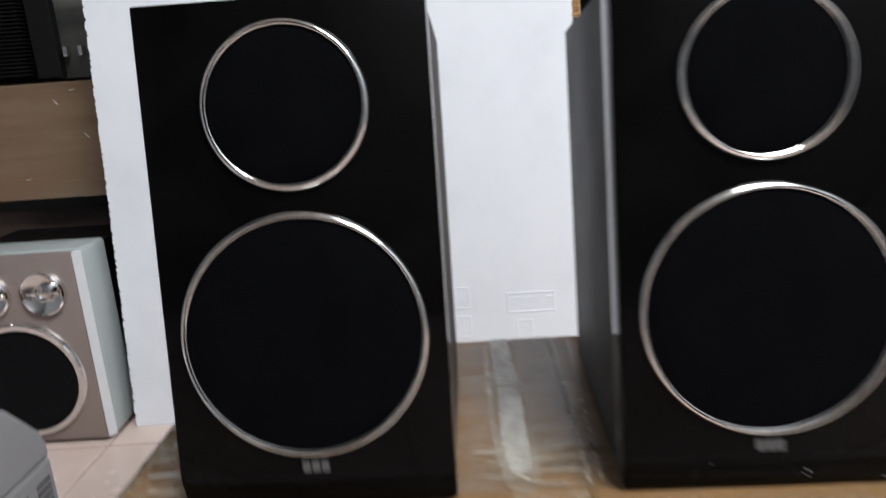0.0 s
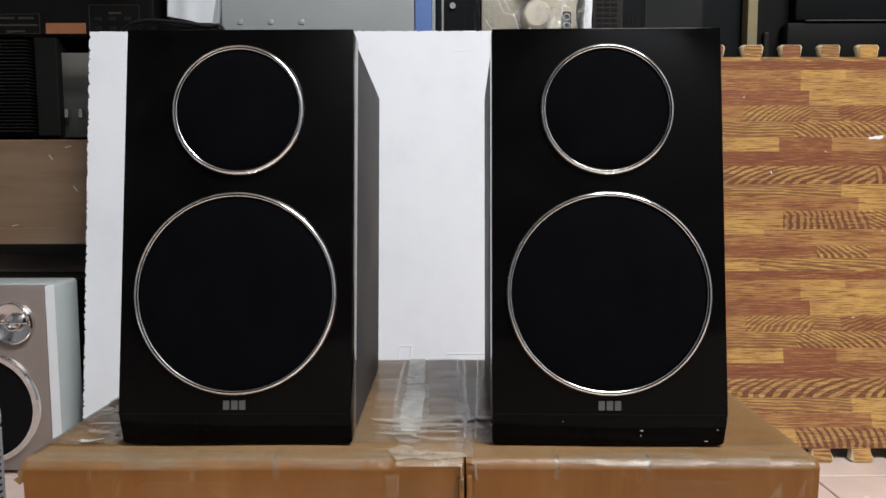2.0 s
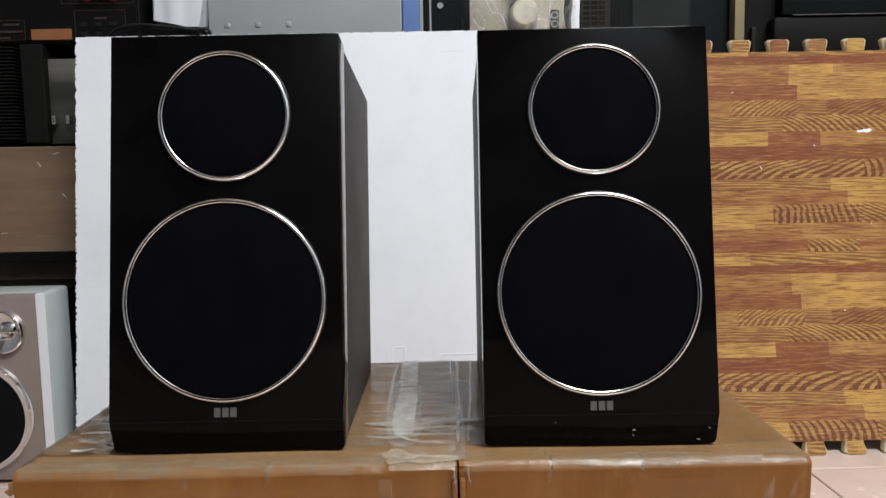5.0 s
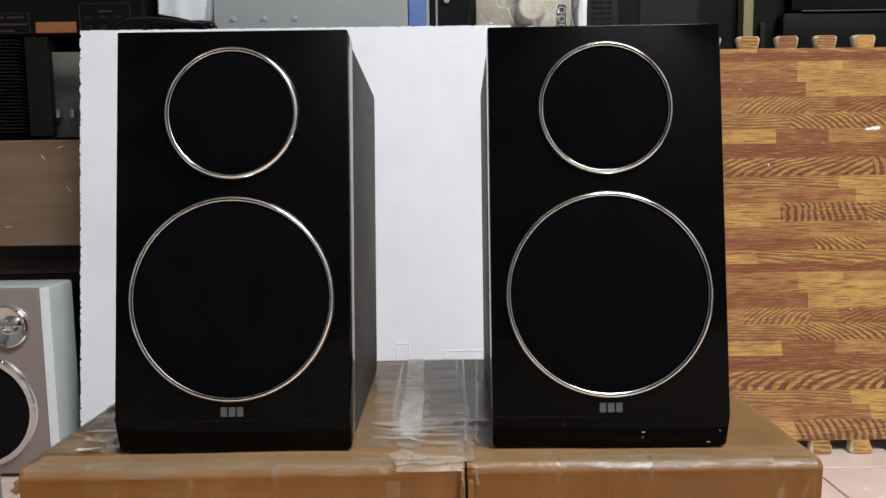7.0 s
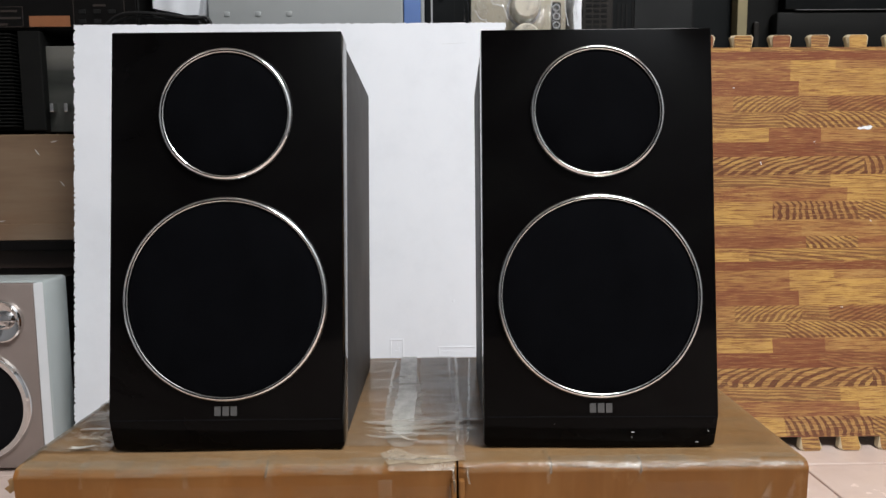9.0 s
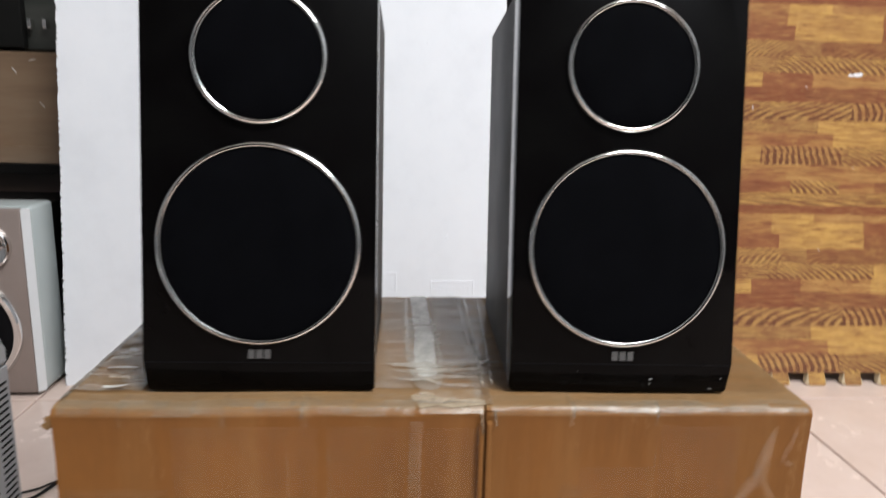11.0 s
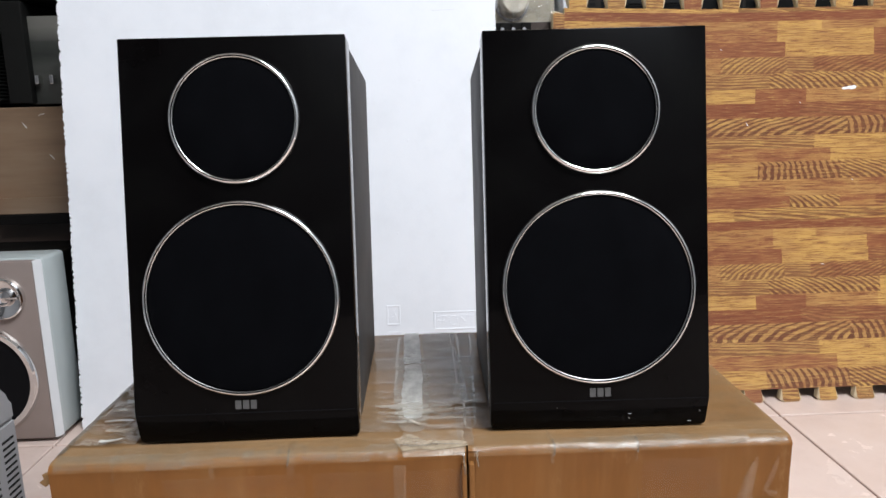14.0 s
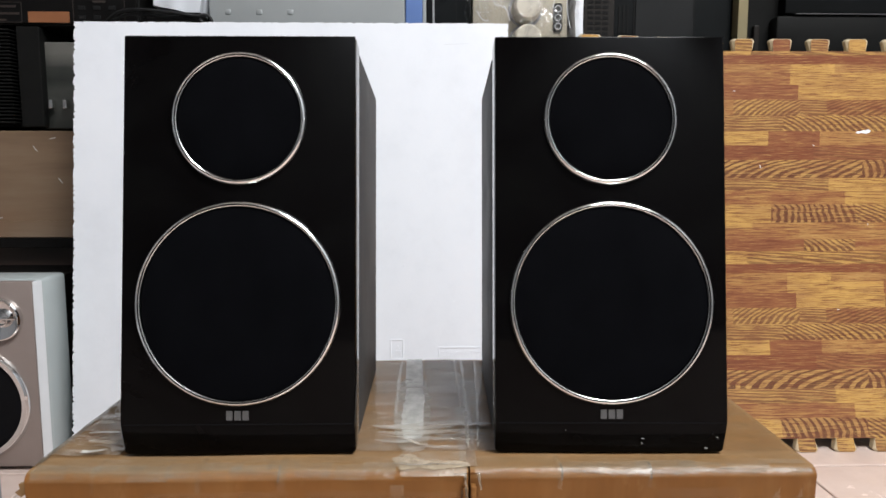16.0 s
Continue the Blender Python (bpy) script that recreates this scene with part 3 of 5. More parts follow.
    def front_film(name, ctrl, width, material, lift=0.0007, label="", taper=False):
        """A strip of film on the front along points (x, z); tapered ones run out to points."""
        pts = curve_points([(x, 0, z) for x, z in ctrl], 7)
        bm = bmesh.new()
        rows_ = []
        g = random.Random(int(abs(ctrl[0][0]) * 9999))
        for i, p in enumerate(pts):
            d = (pts[min(i + 1, len(pts) - 1)] - pts[max(i - 1, 0)]).normalized()
            k = i / (len(pts) - 1)
            w = width / 2 * ((0.08 + math.sin(math.pi * k) ** 0.8) if taper else 1.0) * (g.uniform(0.92, 1.08) if taper else 1.0)
            row = []
            for m in (-1.0, -0.4, 0.3, 1.0):
                x, z = p.x - d.z * w * m, p.z + d.x * w * m
                row.append(bm.verts.new((x, front_y(x, z) - lift - (0.0007 if abs(m) < 0.5 and taper else 0.0), z)))
            rows_.append(row)
        for a, b in zip(rows_, rows_[1:]):
            for i in range(3):
                bm.faces.new((a[i], b[i], b[i + 1], a[i + 1]))
        part(name, bm, material, t, label, smooth=True, outward=False)

    def top_z(x, y):
        return BZ + noise.noise(Vector((x * 9, y * 9, BZ * 9 + 3))) * 0.0016

    def top_film(name, ctrl, width, material, lift, seed, label="", ragged=0.2, taper=True, blunt=0.35):
        """A ragged ribbon of film on the top along points (x, y)."""
        pts = curve_points([(x, y, 0) for x, y in ctrl], 12)
        bm = bmesh.new()
        rows_ = []
        for i, p in enumerate(pts):
            d = (pts[min(i + 1, len(pts) - 1)] - pts[max(i - 1, 0)]).normalized()
            k = i / (len(pts) - 1)
            w = width / 2 * ((0.10 + math.sin(math.pi * k) ** blunt) if taper else 1.0)
            row = []
            for m in (-1.0, -0.5, 0.0, 0.5, 1.0):
                side = m * (1 + ragged * (noise.noise(Vector((i * 0.31, seed, m))) + 0.8 * noise.noise(Vector((i * 1.7, seed, m + 4)))))
                x, y = p.x - d.y * w * side, p.y + d.x * w * side
                row.append(bm.verts.new((x, y, top_z(x, y) + lift + 0.0005 * noise.noise(Vector((x * 150, y * 150, seed))))))
            rows_.append(row)
        for a, b in zip(rows_, rows_[1:]):
            for i in range(4):
                f = bm.faces.new((a[i], a[i + 1], b[i + 1], b[i]))
                f.normal_update()
                if f.normal.z < 0:
                    f.normal_flip()
        return part(name, bm, material, t, label, smooth=True, outward=False)

    def top_patch(name, outline, material, lift, label=""):
        """A torn flat piece with the outline of (x, y) points, laid over the top and, past its edge, down the rounding."""
        cx, cy = sum(p[0] for p in outline) / len(outline), sum(p[1] for p in outline) / len(outline)
        bm = bmesh.new()

        def lay(x, y):
            drop = max(0.0, BY0 + r - y)
            return bm.verts.new((x, y - lift * min(1.0, drop * 150), top_z(x, y) + lift - drop * drop * 62))
        rings = [[lay(cx + (x - cx) * k, cy + (y - cy) * k) for x, y in outline] for k in (0.25, 0.5, 0.75, 1.0)]
        bm.faces.new(rings[0])
        for a, b in zip(rings, rings[1:]):
            for i in range(len(outline)):
                j = (i + 1) % len(outline)
                bm.faces.new((a[i], b[i], b[j], a[j]))
        for f in bm.faces:
            f.normal_update()
            if f.normal.z < 0:
                f.normal_flip()
        return part(name, bm, material, t, label, smooth=True, outward=False)

    sheet("tape", -0.052, 0.056, -0.012, 0.2145, TAPE_FLAT, 0.0009, 3, 0.0012, "scuffed clear packing tape", skew=0.0)
    sheet("tape", 0.003, 0.034, 0.036, 0.2145, TAPE_DULL, 0.0013, 5, 0.0010, "dirty greyed tape")
    # the whitened strip lies in two lengths with a crack between them
    top_film("tape", [(-0.0085, 0.214), (-0.0080, 0.19), (-0.0075, 0.155), (-0.0070, 0.1225)], 0.0155, TAPE_WHITE, 0.0019, 8, "whitened torn tape", 0.12, False)
    top_film("tape", [(-0.0075, 0.1195), (-0.0060, 0.100), (-0.0070, 0.070), (-0.0070, 0.040), (-0.0065, 0.024), (-0.0060, 0.006)], 0.0150, TAPE_WHITE, 0.0020, 12, "whitened torn tape", 0.13, True, 0.14)
    top_film("tape_film", [(-0.0080, 0.150), (-0.0075, 0.105), (-0.0080, 0.062), (-0.0065, 0.022), (-0.0060, -0.016)], 0.0250, TAPE_VEIL, 0.0017, 19, "milky film round the whitened strip", 0.16, True, 0.25)
    top_film("tape_film", [(slit + 0.001, 0.075), (slit + 0.001, 0.030), (slit, -0.010), (slit, -0.0375)], 0.0110, TAPE_BROWN, 0.0006, 20, "brown film bridging the seam", 0.12, False)
    top_film("tape_streak", [(-0.0200, 0.205), (-0.0208, 0.15), (-0.0205, 0.09), (-0.0205, 0.038)], 0.0026, TAPE_STREAK, 0.0018, 13, "", 0.3)
    top_film("tape_streak", [(0.0362, 0.208), (0.0366, 0.18), (0.0360, 0.15)], 0.0026, TAPE_STREAK, 0.0022, 14, "", 0.3)
    top_film("tape_streak", [(0.0358, 0.152), (0.0346, 0.09), (0.0328, 0.035), (0.0314, -0.012)], 0.0026, TAPE_STREAK, 0.0022, 15, "", 0.3)
    top_film("tape_streak", [(0.0498, 0.205), (0.0480, 0.16), (0.0466, 0.142)], 0.0018, TAPE_STREAK, 0.0022, 16, "", 0.3)
    top_film("tape_streak", [(0.0464, 0.143), (0.0435, 0.075), (0.0405, 0.025), (0.0385, -0.010)], 0.0020, TAPE_STREAK, 0.0022, 17, "", 0.3)
    g = random.Random(21)
    for k, (xa, xb, y, wd) in enumerate(((-0.042, -0.018, 0.196, 0.0016), (-0.042, -0.020, 0.186, 0.0010), (-0.043, 0.050, 0.1345, 0.0014), (0.001, 0.034, 0.147, 0.0009), (-0.040, -0.016, 0.112, 0.0009), (0.004, 0.040, 0.092, 0.0010), (-0.038, -0.018, 0.079, 0.0012), (0.004, 0.030, 0.068, 0.0008), (-0.036, -0.012, 0.058, 0.0012), (0.003, 0.045, 0.049, 0.0010), (-0.036, -0.016, 0.046, 0.0010))):
        top_film("tape_streak", [(xa, y), ((xa + xb) / 2, y + g.uniform(-0.002, 0.002)), (xb, y + g.uniform(-0.002, 0.002))], wd, TAPE_FINE, 0.0021, 50 + k, "", 0.3)
    # wrinkled bands crossing in front
    for k, (mat_, wd, pts) in enumerate(((TAPE_VEIL, 0.0135, [(-0.036, 0.030), (-0.016, 0.027), (0.004, 0.030), (0.024, 0.033), (0.054, 0.034)]), (TAPE_VEIL, 0.0075, [(-0.034, 0.018), (-0.010, 0.015), (0.012, 0.019), (0.040, 0.021)]),
                                         (TAPE_DARK, 0.0020, [(0.002, 0.0395), (0.014, 0.037), (0.030, 0.040)]), (TAPE_DARK, 0.0036, [(0.004, 0.014), (0.018, 0.0115), (0.034, 0.013), (0.048, 0.0125)]), (TAPE_VEIL, 0.0070, [(-0.033, 0.004), (-0.016, 0.000), (-0.002, 0.004), (0.014, 0.006), (0.040, 0.002)]),
                                         (TAPE_STREAK, 0.0022, [(-0.030, 0.011), (-0.014, 0.008), (-0.002, -0.004), (0.006, -0.006)]), (TAPE_DARK, 0.0014, [(-0.031, 0.007), (-0.020, 0.0055), (-0.012, 0.006)]), (TAPE_FINE, 0.0050, [(0.000, -0.008), (0.018, -0.010), (0.030, -0.008)]), (TAPE_STREAK, 0.0014, [(0.006, 0.0285), (0.022, 0.0325), (0.050, 0.0330)]))):
        top_film("tape_wrinkle", pts, wd, mat_, 0.0024, 70 + k, "wrinkled fold in the tape", 0.55, True, 1.1)
    sheet("tape", -0.0140, 0.0290, -0.036, -0.014, TAPE_MILKY, 0.0016, 11, 0.003, "wrinkled milky tape over the edge", front=0.2435)
    top_patch("torn_paper", [(-0.0195, -0.0270), (-0.0140, -0.0225), (-0.0085, -0.0190), (-0.0035, -0.0235), (0.0010, -0.0315), (0.0080, -0.0300), (0.0160, -0.0335), (0.0235, -0.0320), (0.0300, -0.0345), (0.0312, -0.0395), (0.0200, -0.0405), (0.0080, -0.0415), (-0.0020, -0.0398), (-0.0130, -0.0415), (-0.0165, -0.0360)], TORN_PAPER, 0.0019, "cream torn layer of paper on the edge")
    top_film("tape_fold", [(-0.017, -0.0365), (-0.004, -0.0385), (0.012, -0.0375), (0.030, -0.0395)], 0.0012, TAPE_DARK, 0.0026, 91)
    front_film("tape", [(-0.0155, 0.240), (-0.0165, 0.16), (-0.0150, 0.08), (-0.0155, 0.004)], 0.0085, TAPE_WORN, 0.0009, "pale strip of tape down the front")
    front_film("tape_fold", [(-0.0115, 0.240), (-0.0125, 0.20), (-0.0112, 0.12), (-0.0120, 0.01)], 0.0016, TAPE_WISP, 0.0014)
    front_film("tape_fold", [(0.0262, 0.236), (0.0268, 0.18), (0.0260, 0.08), (0.0265, 0.01)], 0.0030, TAPE_WISP, 0.0014)
    sheet("tape", -0.2445, -0.016, -0.036, -0.022, TAPE_WORN, 0.0012, 14, 0.0006, "clear tape along the front edge", front=0.2432)
    sheet("tape", 0.034, 0.250, -0.036, -0.024, TAPE_WORN, 0.0012, 15, 0.0006, "clear tape along the front edge", front=0.2432)
    # greyed pieces of tape along the edge
    for x0, x1, n in ((-0.2440, -0.0160, 11), (0.0880, 0.2480, 6)):
        for k in range(n):
            xa = x0 + (x1 - x0) * (k + g.uniform(-0.25, 0.1)) / n
            xb = x0 + (x1 - x0) * (k + 1 + g.uniform(-0.1, 0.35)) / n
            sheet("edge_tape", max(xa, x0), min(xb, x1), BY0 + r, BY0 + r + g.uniform(0.0015, 0.0085), TAPE_GREY, 0.0014 + 0.0002 * (k % 3), 120 + k, 0.0015, front=g.uniform(0.2430, 0.2478))
    # overlapping film down the front
    for x0, x1, z0, z1 in ((-0.2445, -0.178, 0.004, 0.192), (-0.174, -0.080, 0.004, 0.236), (-0.0725, -0.022, 0.070, 0.236), (-0.010, 0.024, 0.004, 0.235), (0.0835, 0.0965, 0.004, 0.192), (0.0965, 0.1465, 0.004, 0.205), (0.150, 0.205, 0.010, 0.236), (-0.160, -0.03, 0.004, 0.150)):
        front_film("tape_film", [((x0 + x1) / 2, z1 - (z1 - z0) * k / 4) for k in range(5)], x1 - x0, TAPE_FILM, 0.0005)
    for x, z0, z1 in ((-0.1785, 0.004, 0.192), (-0.0735, 0.09, 0.238), (-0.1000, 0.13, 0.225), (0.0830, 0.004, 0.190), (0.1470, 0.05, 0.23)):
        front_film("tape_fold", [(x, z1), (x + 0.0006, (z0 + z1) / 2), (x - 0.0004, z0)], 0.0026, TAPE_FAINT, 0.0011, taper=True)
    # wrinkles fanning from the corner, their highlights laid on as pale films
    for wd, pts in ((0.0060, [(0.229, 0.236), (0.225, 0.218), (0.2205, 0.200)]), (0.0050, [(0.2215, 0.203), (0.214, 0.190), (0.204, 0.177)]), (0.0050, [(0.2205, 0.203), (0.229, 0.186), (0.2400, 0.166)]),
                    (0.0100, [(0.227, 0.232), (0.222, 0.205), (0.2205, 0.190)]), (0.0090, [(0.2225, 0.206), (0.212, 0.188), (0.206, 0.181)]), (0.0040, [(0.2440, 0.237), (0.2405, 0.222), (0.2340, 0.206)]), (0.0040, [(0.2360, 0.209), (0.2405, 0.2075), (0.2450, 0.207)]), (0.0045, [(0.197, 0.150), (0.200, 0.128), (0.206, 0.108)]), (0.0030, [(0.215, 0.140), (0.213, 0.118), (0.216, 0.09)])):
        front_film("tape_crease", pts, wd, TAPE_WISP, 0.0012, "tape wrinkle with its highlight painted pale", taper=True)
    # rolled ridge of tape on the front edge
    for x0, x1, rad, mat_, dz in ((0.0880, 0.1400, 0.0011, TAPE_RIDGE, 0.0), (0.1380, 0.2500, 0.0014, TAPE_RIDGE, 0.0), (-0.2430, -0.0150, 0.0011, TAPE_WORN, 0.0004)):
        n = max(4, int((x1 - x0) / 0.009))
        ctrl = []
        for k in range(n + 1):
            x = x0 + (x1 - x0) * k / n
            w = noise.noise(Vector((x * 9, BY0 * 9, BZ * 9 + 3))) * 0.0016
            ctrl.append((x, BY0 + 0.0022 + w + g.uniform(-0.0006, 0.0006), BZ - 0.0022 + w + dz + g.uniform(-0.0005, 0.0005)))
        part("tape_ridge", tube(curve_points(ctrl, 3), rad, 7), mat_, t, "rolled tape on the front edge", smooth=True)
    # white glints on bent tape ends beside the slit, added as thin tubes
    for x, z0 in ((0.0285, 0.232), (0.0375, 0.237)):
        part("tape_fold", tube(curve_points([(x, BY0 + 0.004, 0.2475), (x - 0.0006, BY0 - 0.0002, 0.2425), (x + 0.0004, BY0 - 0.0014, z0)], 5), 0.0008, 6), TAPE_RIDGE, t, smooth=True)
    sheet("tape", -0.2445, -0.200, -0.018, 0.17, TAPE_CRUMPLE, 0.0022, 17, 0.003, "scuffed tape beside the edge", lumps=3.0)
    # torn scraps; their pale colours also paint the crumpled tape's white highlights
    for k in range(16):
        x0, y0 = -0.2425 + g.random() ** 1.5 * 0.040, -0.020 + 0.19 * (k + g.random()) / 16
        wd, dp = g.uniform(0.006, 0.020), g.uniform(0.003, 0.010)
        sheet("tape_scrap", x0, min(x0 + wd, -0.199), y0, y0 + dp, (TAPE_WHITE, TAPE_STREAK, TAPE_RIDGE)[k % 3], 0.0030, 90 + k, 0.003, "crumpled pale scrap of tape", lumps=3.0, skew=g.uniform(-0.8, 0.8))
    sheet("tape_edge", -0.2472, -0.2440, -0.034, 0.205, TAPE_DARK, 0.0012, 171, 0.0006, "dark line of tape on the side edge")
    sheet("tape", 0.206, 0.250, -0.018, 0.19, TAPE, 0.0009, 18, 0.002, lumps=2.0)
    for k, (x, wd) in enumerate(((-0.205, 0.0025), (-0.140, 0.004), (-0.088, 0.005), (0.088, 0.003), (0.145, 0.0025))):
        sheet("tape_end", x - wd / 2, x + wd / 2, -0.035, -0.022, TAPE_WORN, 0.0018, 30 + k, 0.0005, front=0.236)
    # dark gaps between lengths of edge tape, laid on as thin tubes
    for x in (-0.090, 0.0895, 0.1465):
        part("tape_fold", tube(curve_points([(x, BY0 + 0.0085, BZ + 0.0011), (x + 0.0004, BY0 + 0.0030, BZ - 0.0006), (x - 0.0003, BY0 - 0.0006, BZ - 0.0062)], 4), 0.0006, 6), TAPE_DARK, t, smooth=True)
    # a torn flap of card at the corner
    bm = bmesh.new()
    pts = [(-0.252, 0.004), (-0.257, 0.005), (-0.260, 0.003), (-0.264, 0.006), (-0.261, 0.008), (-0.262, 0.011), (-0.256, 0.012), (-0.250, 0.014)]
    f = [bm.verts.new((x + 0.0062, BY0 + 0.006 + 0.2 * z, 0.228 + z)) for x, z in pts]
    b = [bm.verts.new((x + 0.0062, BY0 + 0.009 + 0.2 * z, 0.228 + z)) for x, z in pts]
    bm.faces.new(f)
    bm.faces.new(b[::-1])
    for i in range(len(pts)):
        k = (i + 1) % len(pts)
        bm.faces.new((f[i], b[i], b[k], f[k]))
    part("torn_flap", bm, CARDTOP, t, "torn card corner")
    # the dark gap and the folded card edges beside it
    part("seam_edge", box(slit - 0.0042, slit - 0.0007, BY0 - 0.0012, BY0 + 0.004, 0.0, 0.238, 0.001), CARD, t)
    part("seam_edge", box(slit + 0.0007, slit + 0.0044, BY0 - 0.0016, BY0 + 0.004, 0.0, 0.239, 0.001), CARD, t)
    # crushed corner
    part("crushed_corner", lathe([(0, -0.003), (0.004, -0.0025), (0.006, 0), (0.004, 0.003), (0, 0.004)], 0, 0, 7), CARD, t).matrix_basis = pose(0.250, BY0 + 0.005, 0.2415, 20, 30, 40)
    return t


carton()


# ---- white polystyrene sheet ----
FX0, FX1, FZ1, FY0, FY1 = -0.529, 0.1235, 0.650, 0.570, 0.630
FOAM_TILT = -math.degrees(math.atan2(FY1 - FY0, FZ1))


def foam_board():
    t = thing("foam_board", (0, FY0, 0), "white polystyrene packing sheet with crumbly edges standing on the floor", "foam sheet", tilt=FOAM_TILT)
    g = random.Random(11)
    length = math.hypot(FZ1, FY1 - FY0)
    out = []
    xl, zt = FX0, length

    def rough_edge(a, b, n, normal, amp):
        for i in range(n):
            k = i / n
            bite = g.random() ** 3 * amp * 1.6 + g.uniform(-amp, amp) * 0.35
            out.append((a[0] + (b[0] - a[0]) * k + normal[0] * bite, a[1] + (b[1] - a[1]) * k + normal[1] * bite))
    rough_edge((xl, 0.0), (xl + 0.012, zt), 300, (1, 0), 0.0017)
    rough_edge((xl + 0.012, zt), (FX1 + 0.004, zt), 240, (0, -1), 0.0009)
    rough_edge((FX1 + 0.004, zt), (FX1, 0), 240, (-1, 0), 0.0011)
    rough_edge((FX1, 0.0), (xl, 0.0), 40, (0, 1), 0.0012)
    part("sheet", prism(out, 0.0, 0.022, "y"), FOAM, t)

    def mark(name, x0, x1, z0, z1, word, size):
        e = 0.0024
        bm = bmesh.new()
        for dims in ((x0, x1, z0, z0 + e), (x0, x1, z1 - e, z1), (x0, x0 + e, z0 + e, z1 - e), (x1 - e, x1, z0 + e, z1 - e)):
            box(dims[0], dims[1], -0.0007, 0.001, dims[2], dims[3], 0.0004, 1, bm)
        fr = part(name, bm, FOAM, t, "embossed frame with a word")
        if not word:
            return
        txt = part("embossed_word", letters(word, size, 0.0016), FOAM, fr)
        txt.matrix_basis = pose((x0 + x1) / 2, -0.0007, z0 + (z1 - z0 - size * 0.70) / 2, 0, 0, 0) @ Matrix.Diagonal((0.80, 1, 1, 1))
    mark("embossed_frame", -0.0515, -0.0305, 0.147, 0.1785, "A", 0.027)
    mark("embossed_frame", 0.0210, 0.0885, 0.137, 0.1665, "FRONT", 0.0235)
    mark("embossed_frame", -0.0505, -0.0300, 0.105, 0.1370, "", 0)
    mark("embossed_frame", 0.0330, 0.0560, 0.097, 0.1270, "", 0)
    part("scratch", prism([(0.032, 0.6205), (0.067, 0.6222), (0.067, 0.6226), (0.032, 0.6212)], -0.0003, 0.0006, "y"), PALEEDGE, t, "thin pale scratch")
    # shallow dents
    for dx, dz in ((-0.21, 0.635), (-0.165, 0.628), (-0.492, 0.41), (-0.478, 0.18), (0.012, 0.52), (0.071, 0.33), (-0.03, 0.29), (0.045, 0.235), (-0.01, 0.43)):
        part("dent", lathe([(0.0020, 0.0003), (0.0015, -0.0004), (0.0008, -0.0003), (0, -0.0002)], dx, dz, 9), FOAM, t, smooth=True)
    return t


foam_board()


# ---- printed foam mats ----
def bow(z):
    return 0.11 * (1 - math.exp(-max(z, 0.0) / 0.23))


# the print: rows from the top down, each with its height and staves (kind and right end)
PRINT_TOP = 0.4699
PRINT_ROWS = (
    (0.0230, "f.40 d.62 f.90"), (0.0280, "w.70 c.83 s.90"), (0.0212, "h.646 s.795 r.90"), (0.0213, "r.38 m.673 s.90"),
    (0.0287, "t.40 s.554 c.69 b.90"), (0.0106, "s.524 t.72 m.90"), (0.0160, "t.33 m.60 t.90"), (0.0184, "r.607 b.69 m.75 f.90"),
    (0.0206, "s.515 a.80 s.90"), (0.0137, "d.78 r.90"), (0.0133, "s.36 t.579 s.65 t.90"), (0.0188, "m.579 s.735 r.90"),
    (0.0232, "s.45 r.593 s.737 f.90"), (0.0248, "t.49 u.597 h.64 g.90"), (0.0248, "t.36 h.570 b.755 s.84 b.90"), (0.0223, "s.547 r.63 t.75 s.90"))
STAVE_KINDS = {"s": (0.05, 0, 0, 0), "t": (0.42, 0, 0, 0), "m": (0.62, 0, 0, 0), "r": (0.82, 0, 0, 0), "d": (1.0, 0, 0, 0),
               "h": (0.25, 0.05, 1.35, 0.75), "w": (0.25, -0.30, 0.66, 1.0), "c": (0.35, 0.52, 0.16, 1.0), "b": (0.15, 0.50, 0.85, 0.95),
               "u": (0.2, -0.55, 0.85, 0.8), "a": (0.1, 0.07, 1.05, 0.8), "f": (0.75, 0.12, 1.30, 0.55), "g": (0.6, -0.42, 1.0, 0.75)}
PRINT_PERIOD = sum(h for h, _ in PRINT_ROWS)


def print_cuts(z0, z1):
    """Heights of all row joints between z0 and z1."""
    out, z = [], PRINT_TOP + 2 * PRINT_PERIOD
    while z > z0:
        for h, _ in PRINT_ROWS:
            if z0 + 0.001 < z < z1 - 0.001:
                out.append(z)
            z -= h
    return out


def stave_at(x, z):
    u = (PRINT_TOP - z) % PRINT_PERIOD
    for h, row in PRINT_ROWS:
        if u < h:
            break
        u -= h
    for s in row.split():
        if x < float(s[1:]):
            break
    return STAVE_KINDS[s[0]]


def across_at(z, middle):
    """How far up its row a height lies, from -0.5 to 0.5; middle tells the row."""
    u = (PRINT_TOP - middle) % PRINT_PERIOD
    for h, row in PRINT_ROWS:
        if u < h:
            break
        u -= h
    top = middle + u
    return max(-0.5, min(0.5, (z - (top - h / 2)) / h))


